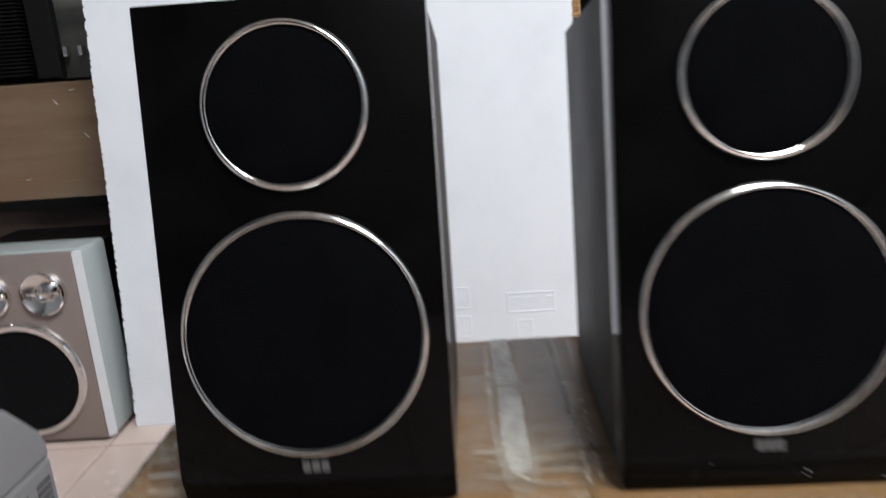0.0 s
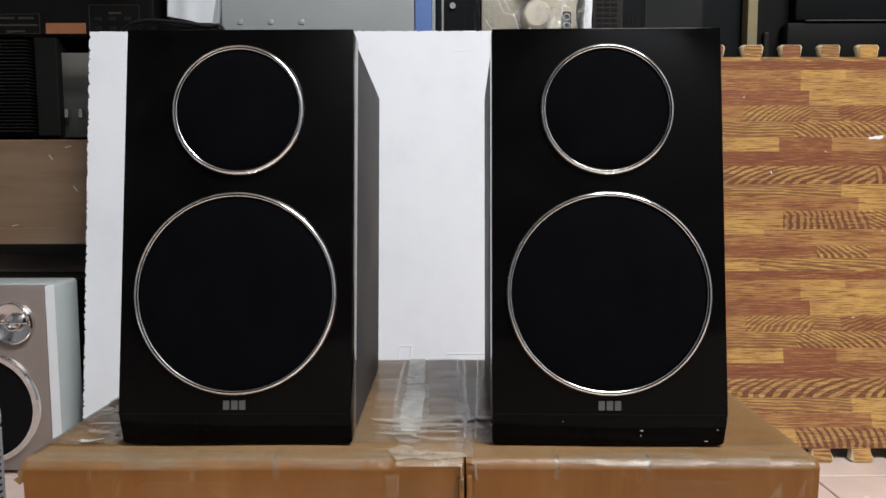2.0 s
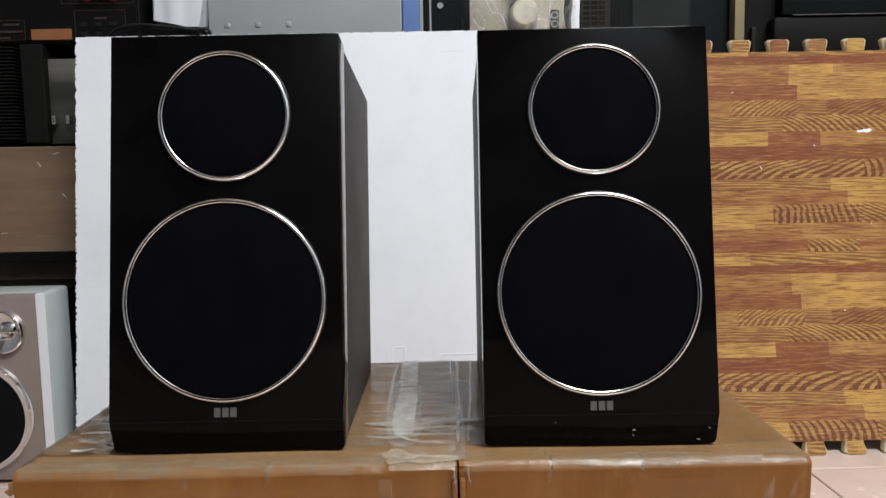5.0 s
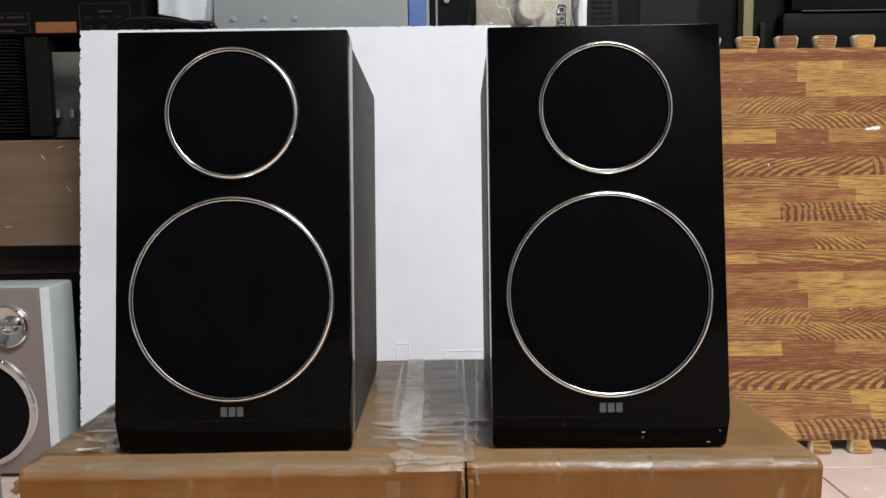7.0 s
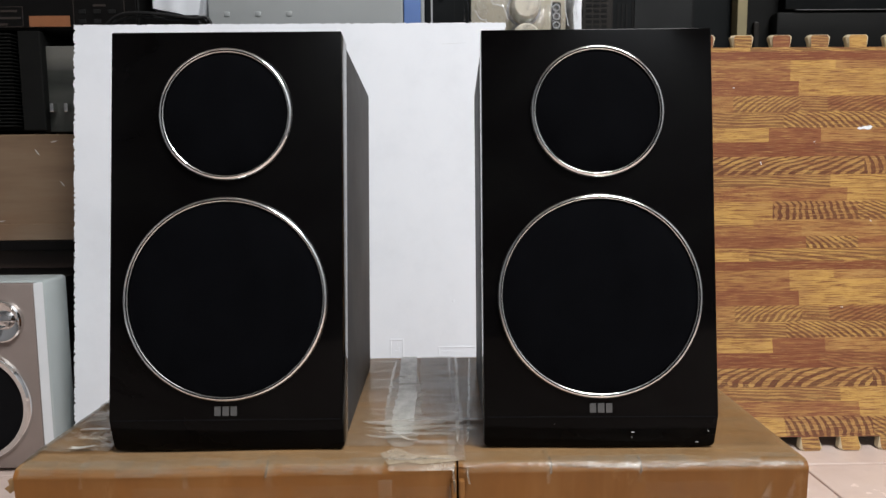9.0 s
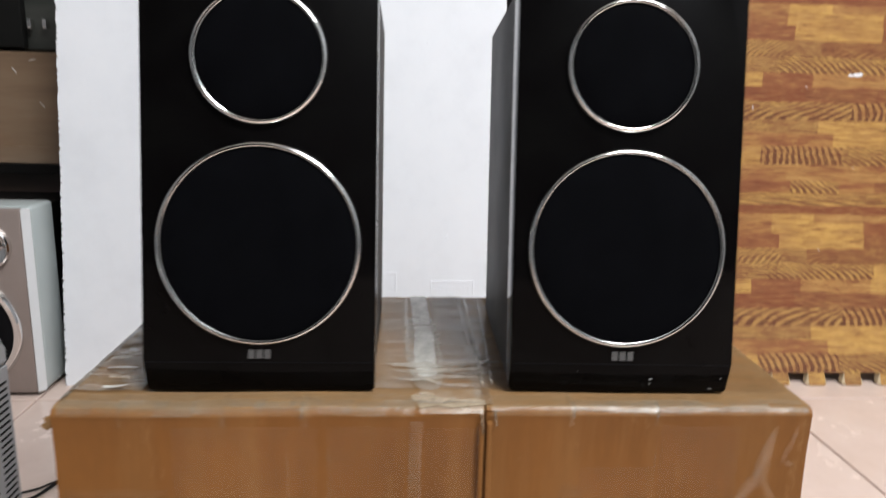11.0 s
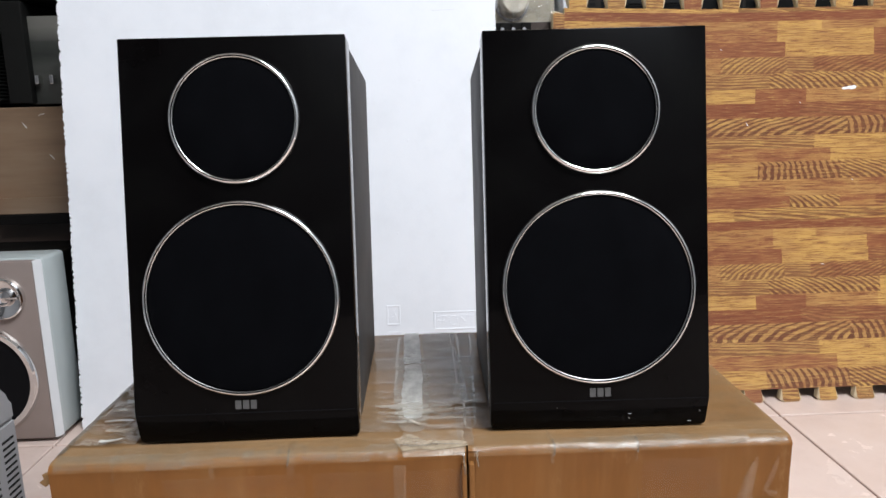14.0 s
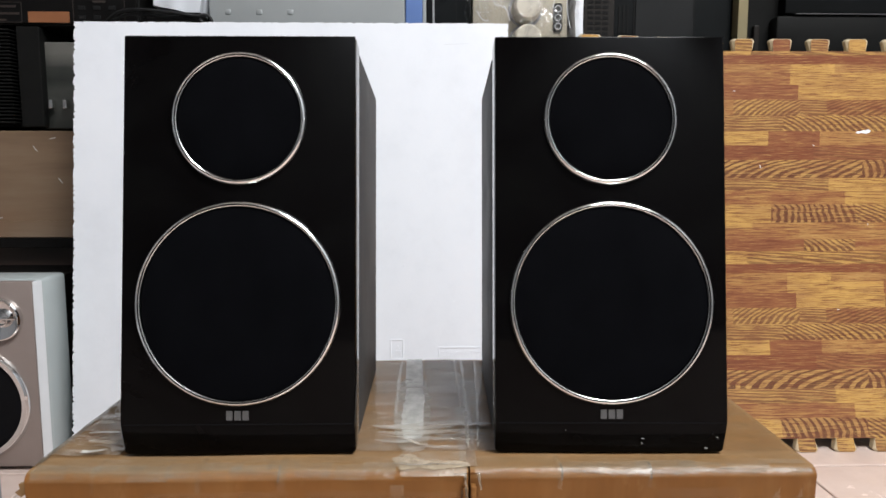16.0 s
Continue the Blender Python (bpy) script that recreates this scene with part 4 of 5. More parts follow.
def puzzle_mat(name, label, x0, x1, z0, z1, top, bottom, left, right, curve, thick=0.012, rise=0.0):
    """A sheet with dovetail teeth at the given stations; curve gives the set-back at each height."""
    t = thing(name, (0, 0, 0), label, "foam mat", "printed puzzle mats")
    bm = bmesh.new()
    L, W0, W1, c = 0.0195, 0.0135, 0.0180, 0.0035
    ends = {float(s[1:]) for _, row in PRINT_ROWS for s in row.split()}
    paint = bm.loops.layers.float_color.new("stave")
    across = bm.loops.layers.float.new("across")
    xs = sorted({x0, x1, *(e for e in ends if x0 < e < x1), *(s + e for s in (*top, *bottom) for e in (-W0, W0) if x0 < s + e < x1)})
    zs = sorted({z0, z1, *print_cuts(z0, z1), *(s + e for s in (*left, *right) for e in (-W0, W0) if z0 < s + e < z1)})
    made = {}

    def vert(x, z, deep):
        key = (round(x, 5), round(z, 5), deep)
        if key not in made:
            made[key] = bm.verts.new((x, curve(z) + (0.0, thick, 0.0035)[int(deep)], z + max(0.0, 0.46 - x) * rise))
        return made[key]

    def face(pts, deep, index, given=None):
        f = bm.faces.new([vert(x, z, deep) for x, z in (pts[::-1] if deep else pts)])
        f.material_index = index
        n = len(pts)
        kind = stave_at(sum(p[0] for p in pts) / n, sum(p[1] for p in pts) / n)
        mid = sum(p[1] for p in pts) / n
        for lp, (px, pz) in zip(f.loops, pts[::-1] if deep else pts):
            lp[paint] = given or kind
            lp[across] = across_at(pz, mid)
    for xa, xb in zip(xs, xs[1:]):
        for za, zb in zip(zs, zs[1:]):
            q = [(xa, za), (xb, za), (xb, zb), (xa, zb)]
            face(q, False, 0)
            face(q, True, 2)
    joined = set()

    def tooth(pts):
        """pts starts and ends on the sheet's edge."""
        cx, cz = sum(p[0] for p in pts) / len(pts), sum(p[1] for p in pts) / len(pts)
        slim = [p if i in (0, len(pts) - 1) else (p[0] + (cx - p[0]) * 0.22, p[1] + (cz - p[1]) * 0.14) for i, p in enumerate(pts)]
        face(slim, False, 0, STAVE_KINDS["sahr"[int(abs(cx) * 37 + abs(cz) * 11) % 4]])
        face(pts, True, 2)
        for (p, q), (m, n) in zip(zip(pts, pts[1:]), zip(slim, slim[1:])):
            bm.faces.new((vert(*m, 0), vert(*p, 2), vert(*q, 2), vert(*n, 0))).material_index = 1
            bm.faces.new((vert(*p, 2), vert(*p, 1), vert(*q, 1), vert(*q, 2))).material_index = 1
        joined.add((pts[0], pts[-1]))
    for s in top:
        if x0 < s - W0 and s + W0 < x1:
            tooth([(s + W0, z1), (s + W1, z1 + L - c), (s + W1 - c, z1 + L), (s - W1 + c, z1 + L), (s - W1, z1 + L - c), (s - W0, z1)])
    for s in bottom:
        if x0 < s - W0 and s + W0 < x1:
            tooth([(s - W0, z0), (s - W1, z0 - L + c), (s - W1 + c, z0 - L), (s + W1 - c, z0 - L), (s + W1, z0 - L + c), (s + W0, z0)])
    for s in left:
        if z0 < s - W0 and s + W0 < z1:
            tooth([(x0, s + W0), (x0 - L + c, s + W1), (x0 - L, s + W1 - c), (x0 - L, s - W1 + c), (x0 - L + c, s - W1), (x0, s - W0)])
    for s in right:
        if z0 < s - W0 and s + W0 < z1:
            tooth([(x1, s - W0), (x1 + L - c, s - W1), (x1 + L, s - W1 + c), (x1 + L, s + W1 - c), (x1 + L - c, s + W1), (x1, s + W0)])
    rim = [((x, z0), (y, z0)) for x, y in zip(xs, xs[1:])] + [((x, z1), (y, z1)) for x, y in zip(xs, xs[1:])]
    rim += [((x0, a), (x0, b)) for a, b in zip(zs, zs[1:])] + [((x1, a), (x1, b)) for a, b in zip(zs, zs[1:])]
    for p, q in rim:
        mx, mz = (p[0] + q[0]) / 2, (p[1] + q[1]) / 2
        if not any(min(a[0], b[0]) - 1e-6 <= mx <= max(a[0], b[0]) + 1e-6 and min(a[1], b[1]) - 1e-6 <= mz <= max(a[1], b[1]) + 1e-6 for a, b in joined):
            bm.faces.new((vert(*p, False), vert(*p, True), vert(*q, True), vert(*q, False))).material_index = 1
    m = part("mat_sheet", bm, [PRINT, FOAMEDGE, FOAMBACK], t)
    return t, m


PITCH = 0.0605
mat, mat_sheet = puzzle_mat("puzzle_mat", "wood-print foam puzzle mat leaning upright on the tiled floor", 0.240, 0.848, 0.0195, 0.617,
    [0.2610 + PITCH * k for k in range(10)], [0.287 + PITCH * k for k in range(10)], [0.05 + PITCH * k for k in range(10)], [0.045 + 0.0625 * k for k in range(10)],
    lambda z: 0.568 + bow(z), rise=0.03)
patch = [(-0.016, -0.001), (-0.010, -0.0035), (-0.002, -0.0025), (0.006, -0.0045), (0.013, -0.003), (0.017, 0.001), (0.012, 0.0045), (0.005, 0.0025), (0.001, 0.0035), (-0.006, 0.0015), (-0.012, 0.002)]
for sx, sz, k, roll in ((0.699, 0.4915, 0.75, -3), (0.535, 0.437, 0.16, 70), (0.62, 0.47, 0.10, 20), (0.49, 0.555, 0.12, 5), (0.71, 0.345, 0.10, 40), (0.66, 0.21, 0.12, 10)):
    sc = part("torn_patch", prism([(x * k, z * k) for x, z in patch], -0.0006, 0.0012, "y"), FOAM, mat, "torn pale patch")
    sc.matrix_basis = pose(sx, 0.568 + bow(sz), sz, -math.degrees(math.atan(0.11 / 0.23 * math.exp(-sz / 0.23))), roll, 0)
rear_mat, _ = puzzle_mat("puzzle_mat", "wood-print foam puzzle mat standing behind the white sheet", -0.47, 0.1225, 0.0195, 0.600,
    [-0.44 + PITCH * k for k in range(10)], [-0.44 + PITCH * k for k in range(10)], [], [0.022 + 0.0655 * k for k in range(9)],
    lambda z: 0.5945 + 0.0925 * z)


# ---- silver loudspeaker on the floor ----
def silver_speaker():
    t = thing("silver_loudspeaker", (-0.646, 0.530, 0.0), "silver loudspeaker with chrome tweeters and a black woofer on the floor", "loudspeaker")
    w, h, d = 0.096, 0.2768, 0.192
    part("shell", box(-w + 0.001, w + 0.0085, 0.0135, 0.080, 0.006, h + 0.002, 0.006, 3), SILVERGREY, t, "pale grey front shell", smooth=True)
    part("cabinet", box(-w + 0.006, w + 0.0035, 0.076, d, 0.008, h - 0.003, 0.002), BLACKPLASTIC, t, "dark rear cabinet")
    part("baffle", box(-w, w, 0.0, 0.0133, 0.006, h, 0.003), SILVER, t, "warm silver front panel", smooth=True)
    part("edge_strip", prism([(w + 0.0003, 0.001), (w + 0.0082, 0.0132), (w + 0.0003, 0.0132)], 0.006, h, "z", 0.001), PALEEDGE, t, "pale bevelled edge")
    for sx in (0.051, -0.025):
        horn = part("tweeter", lathe([(0.0305, 0.001), (0.0300, -0.007), (0.0280, -0.0085), (0.0260, -0.007), (0.019, -0.003), (0.0125, -0.0012), (0.0115, -0.005), (0.0100, -0.0055), (0.0090, -0.002), (0.0055, -0.0035), (0, -0.0055)], sx, 0.2240, 64), MIRROR, t, "chrome horn tweeter", smooth=True)
        part("bridge", box(sx - 0.022, sx + 0.022, -0.0062, -0.0046, 0.2233, 0.2249), MIRROR, horn)
    ring = part("woofer_ring", lathe([(0.0850, 0.001), (0.0845, -0.003), (0.0810, -0.0075), (0.0745, -0.0065), (0.0715, -0.0015), (0.0710, 0.001)], 0.0, 0.1005, 96), MIRROR, t, "wide chrome ring", smooth=True)
    part("cone", lathe([(0.0715, -0.0008), (0.066, -0.0030), (0.058, -0.0022), (0.03, -0.0014), (0.02, -0.0030), (0, -0.0044)], 0.0, 0.1005, 64), CONE, ring, "black woofer cloth", smooth=True)
    for sx in (-0.08, 0.08):
        for sy in (0.03, 0.16):
            part("foot", box(sx - 0.01, sx + 0.01, sy - 0.01, sy + 0.01, 0.0, 0.006, 0.001), RUBBER, t)


silver_speaker()


# ---- grey slotted appliance on the floor ----
def grey_unit():
    t = thing("grey_appliance", (-0.355, 0.0, 0.0), "grey plastic appliance with rows of vent slots on the floor", "appliance")
    prof = [(0.109, 0.0), (0.109, 0.235), (0.104, 0.243), (0.076, 0.275), (0.066, 0.280), (-0.13, 0.280), (-0.14, 0.27), (-0.14, 0.0)]
    part("housing", prism(prof, -0.15, -0.001, "x", 0.002), GREYPLASTIC, t, smooth=True)
    part("side_panel", prism([(0.107, 0.004), (0.107, 0.219), (-0.13, 0.219), (-0.13, 0.004)], -0.0015, 0.0012, "x", 0.0008), GREYPLASTIC, t)
    part("side_panel", prism([(0.107, 0.222), (0.107, 0.234), (0.075, 0.273), (0.066, 0.278), (-0.13, 0.278), (-0.13, 0.222)], -0.0015, 0.0012, "x", 0.0008), GREYPLASTIC, t)
    slot = box(0.0, 0.0014, -0.0085, 0.0085, -0.0010, 0.0010).copy()
    me = bpy.data.meshes.new("vent_slot")
    slot.to_mesh(me)
    slot.free()
    me.materials.append(SLOTDARK)
    for cy in (0.0935, 0.066):
        for k in range(34):
            o = new("vent_slot", me)
            o.parent = t
            o.matrix_basis = pose(0.0002, cy, 0.206 - 0.0058 * k, 0, 0, 0)
    part("screw", lathe([(0, -0.001), (0.003, -0.0008), (0.0034, 0.001)], 0, 0, 16), CHROME, t).matrix_basis = pose(0.0012, 0.045, 0.185, 0, 0, 90)
    part("top_trim", box(-0.14, -0.006, -0.12, 0.07, 0.2795, 0.2815, 0.0008), PALEEDGE, t, "pale top edge")


grey_unit()


def cable(name, ctrl, radius, label):
    tagged(part(name, tube(curve_points(ctrl), radius), RUBBER, smooth=True), label, "cable")


cable("power_cable", [(-0.50, 0.235, 0.003), (-0.45, 0.242, 0.003), (-0.427, 0.258, 0.003), (-0.412, 0.292, 0.003), (-0.387, 0.313, 0.003), (-0.34, 0.325, 0.003), (-0.27, 0.33, 0.003)], 0.0018, "thin black cable lying on the floor tiles")
cable("power_cable", [(-0.50, 0.262, 0.003), (-0.46, 0.264, 0.003), (-0.433, 0.274, 0.003), (-0.416, 0.284, 0.006), (-0.400, 0.296, 0.006), (-0.37, 0.330, 0.003), (-0.30, 0.36, 0.003)], 0.0014, "thin black cable crossing another on the floor")
cable("power_cable", [(-0.30, 0.315, 0.003), (-0.362, 0.286, 0.003), (-0.361, 0.245, 0.003), (-0.371, 0.226, 0.003), (-0.40, 0.221, 0.003), (-0.46, 0.212, 0.003)], 0.0018, "thin black cable looped beside the carton")


# ---- rack and the stacked equipment behind ----
def rack():
    t = thing("storage_rack", (0, 0, 0), "dark timber storage rack with pale posts behind the sheet", "rack")
    for x, y, wood in ((-0.372, 0.93, DARKWOOD), (-0.372, 1.12, DARKWOOD), (0.5215, 0.732, PALEWOOD), (0.5215, 1.12, PALEWOOD)):
        part("post", box(x - 0.008, x + 0.008, y - 0.012, y + 0.012, 0.0, 1.25, 0.001), wood, t)
    for z in (0.245, 0.59, 1.20):
        part("shelf_board", box(-0.440 if z > 0.5 else -0.357, 0.98 if z > 0.3 else 0.53, 0.692, 1.10, z, z + 0.016, 0.001), DARKWOOD, t)
    for y in (1.03, 1.085):
        part("post", box(0.955, 0.975, y - 0.012, y + 0.012, 0.0, 1.25, 0.001), DARKWOOD, t)


rack()


def wood_cabinet():
    t = thing("low_cabinet", (-0.80, 0.72, 0.0), "low brown board cabinet on a dark base behind the silver loudspeaker", "cabinet")
    part("base", box(-0.40, 0.40, 0.02, 0.42, 0.0, 0.303, 0.002), DARKWOOD, t, "dark plain base")
    part("edge_board", box(-0.41, 0.41, -0.004, 0.43, 0.303, 0.319, 0.001), BLACKPLASTIC, t, "dark shelf edge")
    part("front_board", box(-0.41, 0.41, 0.002, 0.03, 0.319, 0.494, 0.002), BROWNBOARD, t, "scratched brown front board")
    part("body", box(-0.405, 0.405, 0.03, 0.42, 0.319, 0.492), DARKWOOD, t)
    part("lower_rail", box(-0.41, 0.41, -0.001, 0.002, 0.320, 0.347, 0.0008), BROWNBOARD, t, "paler lower rail")
    for x, z, tilt in ((0.166, 0.465, 55), (0.204, 0.413, 50), (0.102, 0.352, -10), (0.195, 0.482, -15)):
        part("scratch", box(-0.005, 0.005, -0.0004, 0.0004, -0.0004, 0.0004), PALEEDGE, t, "pale scratch").matrix_basis = pose(x, 0.0016 if z > 0.36 else -0.0012, z, 0, tilt, 0)


wood_cabinet()


def finned_receiver():
    t = thing("amplifier", (-0.780, 0.72, 0.494), "black amplifier with a finned heat sink on the brown cabinet", "amplifier", "stacked hi-fi units")
    part("body", box(-0.19, 0.164, 0.03, 0.36, 0.006, 0.164, 0.002), BLACKMETAL, t)
    part("face", box(0.128, 0.165, 0.0, 0.03, 0.006, 0.165, 0.002), BLACKMETAL, t)
    for k in range(27):
        z = 0.012 + 0.0056 * k
        part("fin", box(-0.185, 0.120, -0.006, 0.032, z, z + 0.0026, 0.0006, 1), BLACKMETAL, t)
    for x in (-0.16, 0.13):
        part("foot", box(x - 0.012, x + 0.012, 0.05, 0.08, 0.0, 0.006), RUBBER, t)


def silver_amp():
    t = thing("silver_tuner", (-0.546, 0.735, 0.494), "dull silver tuner with small switches beside the black amplifier", "tuner", "stacked hi-fi units")
    part("body", box(-0.080, 0.19, 0.012, 0.30, 0.004, 0.143, 0.002), BLACKMETAL, t)
    part("face_plate", box(-0.080, 0.19, 0.0, 0.012, 0.004, 0.143, 0.002), make_face(), t, "dull silver face plate")
    for x in (-0.059, -0.036, -0.014):
        part("switch", box(x - 0.003, x + 0.003, -0.014, 0.0, 0.036, 0.050, 0.001), CHROME, t)


def make_face():
    s = Shader("tarnished_face", 0.35, 0.4, (0.16, 0.165, 0.155))
    n = s.noise(12, 4, stretch=(0.4, 1, 1.4))
    patina = s.ramp(n, [(0.3, (0.026, 0.030, 0.027)), (0.7, (0.095, 0.098, 0.088))])
    c = s.t.nodes.new("ShaderNodeTexCoord")
    sep = s.t.nodes.new("ShaderNodeSeparateXYZ")
    s.t.links.new(c.outputs["Object"], sep.inputs[0])
    # a reflection along the top edge, put into the colour as a paler band
    top_reflection = s.ramp(s.maths("ADD", sep.outputs[2], s.maths("MULTIPLY_ADD", n, 0.03, -0.015)), [(0.100, 0.0), (0.125, 0.8)])
    s.colour(s.mix(top_reflection, patina, (0.20, 0.195, 0.175)))
    s.bump(s.noise(150, 2, stretch=(0.1, 1, 1)), 0.1, 0.0003)
    return s.m


def rear_panel_amp():
    t = thing("amplifier", (-0.678, 0.722, 0.661), "black amplifier showing its rear terminals, stacked on another", "amplifier", "stacked hi-fi units")
    part("body", box(-0.24, 0.222, 0.004, 0.36, 0.0, 0.150, 0.002), BLACKMETAL, t)
    part("rear_plate", box(-0.236, 0.219, 0.0, 0.005, 0.004, 0.148, 0.001), BLACKPLASTIC, t)
    part("sticker", box(0.047, 0.112, -0.0012, 0.0004, 0.004, 0.021), ORANGE, t, "orange sticker")

    def outline(x0, x1, z0, z1):
        e = 0.0008
        bm = bmesh.new()
        for q in ((x0, x1, z0, z0 + e), (x0, x1, z1 - e, z1), (x0, x0 + e, z0, z1), (x1 - e, x1, z0, z1)):
            box(q[0], q[1], -0.0006, 0.0002, q[2], q[3], bm=bm)
        return part("printed_frame", bm, DIMTEXT, t)
    outline(-0.048, 0.037, 0.004, 0.036)
    outline(0.118, 0.200, 0.004, 0.050)
    outline(0.098, 0.215, 0.060, 0.110)
    for x0, x1, z in ((-0.040, -0.004, 0.029), (0.002, 0.028, 0.029), (-0.044, 0.033, 0.018), (-0.018, 0.012, 0.008), (0.15, 0.17, 0.037)):
        part("printed_bar", box(x0, x1, -0.0007, 0.0002, z - 0.0016, z + 0.0016), DIMTEXT, t)
    for x in (0.132, 0.156, 0.180):
        for z in (0.012, 0.027):
            part("socket", box(x - 0.006, x + 0.006, -0.0015, 0.0005, z - 0.0035, z + 0.0035, 0.001), SLOTDARK, t)
    for x in (0.140, 0.160, 0.183):
        part("terminal", lathe([(0, -0.016), (0.007, -0.016), (0.007, -0.004), (0.009, 0.0)], x, 0.072, 20), REDPLUG if x != 0.160 else BLACKPLASTIC, t, smooth=True)


finned_receiver()
silver_amp()
rear_panel_amp()


def white_container():
    t = thing("plastic_container", (-0.398, 0.738, 0.606), "crumpled white plastic container among black cables", "container")
    bm = bmesh.new()
    rows = []
    for k in range(13):
        z = 0.02 + 0.15 * k / 12
        s = 0.040 + 0.016 * k / 12
        row = []
        for i in range(40):
            a = 2 * math.pi * i / 40
            m = 1.0 / max(abs(math.cos(a)), abs(math.sin(a))) ** 0.6
            fold = 1 + 0.06 * math.sin(a * 7 + z * 20)
            row.append(bm.verts.new((s * m * fold * math.cos(a) - 0.012 * k / 12, 0.7 * s * m * fold * math.sin(a), z)))
        rows.append(row)
    for a, b in zip(rows, rows[1:]):
        for i in range(40):
            bm.faces.new((a[i], a[(i + 1) % 40], b[(i + 1) % 40], b[i]))
    bm.faces.new(rows[0])
    part("tub", bm, WHITEPLASTIC, t, smooth=True).matrix_basis = pose(0.0, 0.0, 0.058, 0, 12, 0)
    part("stand", box(-0.045, 0.045, -0.03, 0.03, 0.0, 0.074, 0.004), BLACKPLASTIC, t)


white_container()
cable("black_lead", [(-0.50, 0.700, 0.662), (-0.478, 0.694, 0.676), (-0.447, 0.692, 0.680), (-0.405, 0.692, 0.677), (-0.360, 0.694, 0.671), (-0.335, 0.698, 0.668), (-0.328, 0.70, 0.606)], 0.0026, "thick black lead draped over the stacked equipment")
cable("black_lead", [(-0.49, 0.702, 0.662), (-0.472, 0.698, 0.671), (-0.44, 0.697, 0.674), (-0.40, 0.697, 0.670), (-0.35, 0.700, 0.664), (-0.34, 0.70, 0.606)], 0.0026, "black lead beside another over the equipment")


def grey_chassis():
    t = thing("steel_case", (-0.186, 0.722, 0.606), "grey sheet steel equipment case with small pressed dimples", "equipment case", "stacked hi-fi units")
    part("case", box(-0.158, 0.156, 0.0, 0.33, 0.0, 0.24, 0.002), GREYSTEEL, t)
    for row in range(3):
        for k in range(3):
            x, z = -0.128 + 0.050 * k, 0.077 + 0.052 * row
            part("dimple", box(x - 0.0048, x + 0.0048, -0.0016, 0.001, z - 0.0042, z + 0.0042, 0.0014, 2), GREYSTEEL, t, smooth=True)


def blue_bar():
    t = thing("blue_panel", (-0.0145, 0.722, 0.606), "blue plastic side panel beside the steel case", "panel")
    part("panel", box(-0.0145, 0.0130, 0.0, 0.30, 0.0, 0.23, 0.002), BLUE, t)
    part("trim", box(0.0132, 0.0190, 0.004, 0.30, 0.0, 0.23, 0.001), GREYSTEEL, t)


def black_tower():
    t = thing("black_unit", (0.045, 0.735, 0.606), "black upright equipment unit with a small button", "equipment", "stacked hi-fi units")
    part("body", box(-0.040, 0.033, 0.0, 0.30, 0.0, 0.24, 0.002), BLUEBLACK, t)
    part("groove", box(0.008, 0.0095, -0.001, 0.002, 0.0, 0.235), SLOTDARK, t)
    part("groove", box(-0.030, -0.027, -0.001, 0.002, 0.0, 0.235), GREYPLASTIC, t)
    part("button", lathe([(0, -0.004), (0.005, -0.004), (0.006, 0)], -0.012, 0.105, 20), CHROME, t, smooth=True)


def knob_unit(name, place, label, wrap):
    t = thing(name, place, label, "instrument", "cream instruments")
    part("case", box(-0.079, 0.079, 0.0, 0.25, 0.0, 0.23, 0.004), CREAM, t, smooth=True)
    for z in (0.037, 0.088, 0.140):
        k = part("knob", lathe([(0, -0.030), (0.019, -0.030), (0.0225, -0.026), (0.0232, -0.004), (0.024, 0.0)], 0.010, z, 48), CREAMKNOB, t, "cream knob", smooth=True)
        part("collar", lathe([(0.0285, 0.0005), (0.0275, -0.0015), (0.024, -0.0015)], 0.008, z - 0.002, 48), GREYPLASTIC, k)
    for z in (0.060, 0.074, 0.088):
        part("socket", lathe([(0.0068, 0.0005), (0.0062, -0.004), (0.0040, -0.004), (0.0035, 0.0)], 0.062, z, 24), CHROME, t, smooth=True)
    part("socket_plate", box(0.0545, 0.0695, -0.0015, 0.001, 0.051, 0.097, 0.004), MARK, t)
    if wrap:
        g = random.Random(2)
        bm = bmesh.new()
        n = 26
        grid = [[bm.verts.new((-0.090 + 0.186 * i / n + 0.003 * g.uniform(-1, 1), -0.034 - 0.012 * g.random() + (0.028 if i in (0, n) else 0), -0.0 + 0.235 * j / n)) for i in range(n + 1)] for j in range(n + 1)]
        for a, b in zip(grid, grid[1:]):
            for i in range(n):
                bm.faces.new((a[i], a[i + 1], b[i + 1], b[i]))
        wrap_ob = part("wrapping", bm, WRAP, t, "crinkled clear plastic wrap")
        # glints on the wrap's creases, added as thin white tubes
        for pts in (((-0.070, 0.150), (-0.060, 0.120), (-0.046, 0.085)), ((-0.062, 0.150), (-0.050, 0.118), (-0.036, 0.088)), ((-0.046, 0.085), (-0.030, 0.080), (-0.022, 0.060)), ((0.044, 0.140), (0.050, 0.110), (0.046, 0.080)), ((0.075, 0.120), (0.068, 0.085), (0.074, 0.050)), ((-0.075, 0.075), (-0.066, 0.062), (-0.056, 0.060))):
            part("wrap_glint", tube(curve_points([(x, -0.047, z) for x, z in pts], 5), 0.0006, 5), WHITEPLASTIC, wrap_ob, smooth=True)


grey_chassis()
blue_bar()
black_tower()
knob_unit("cream_instrument", (0.1595, 0.742, 0.606), "cream instrument with round knobs in clear plastic wrap", True)


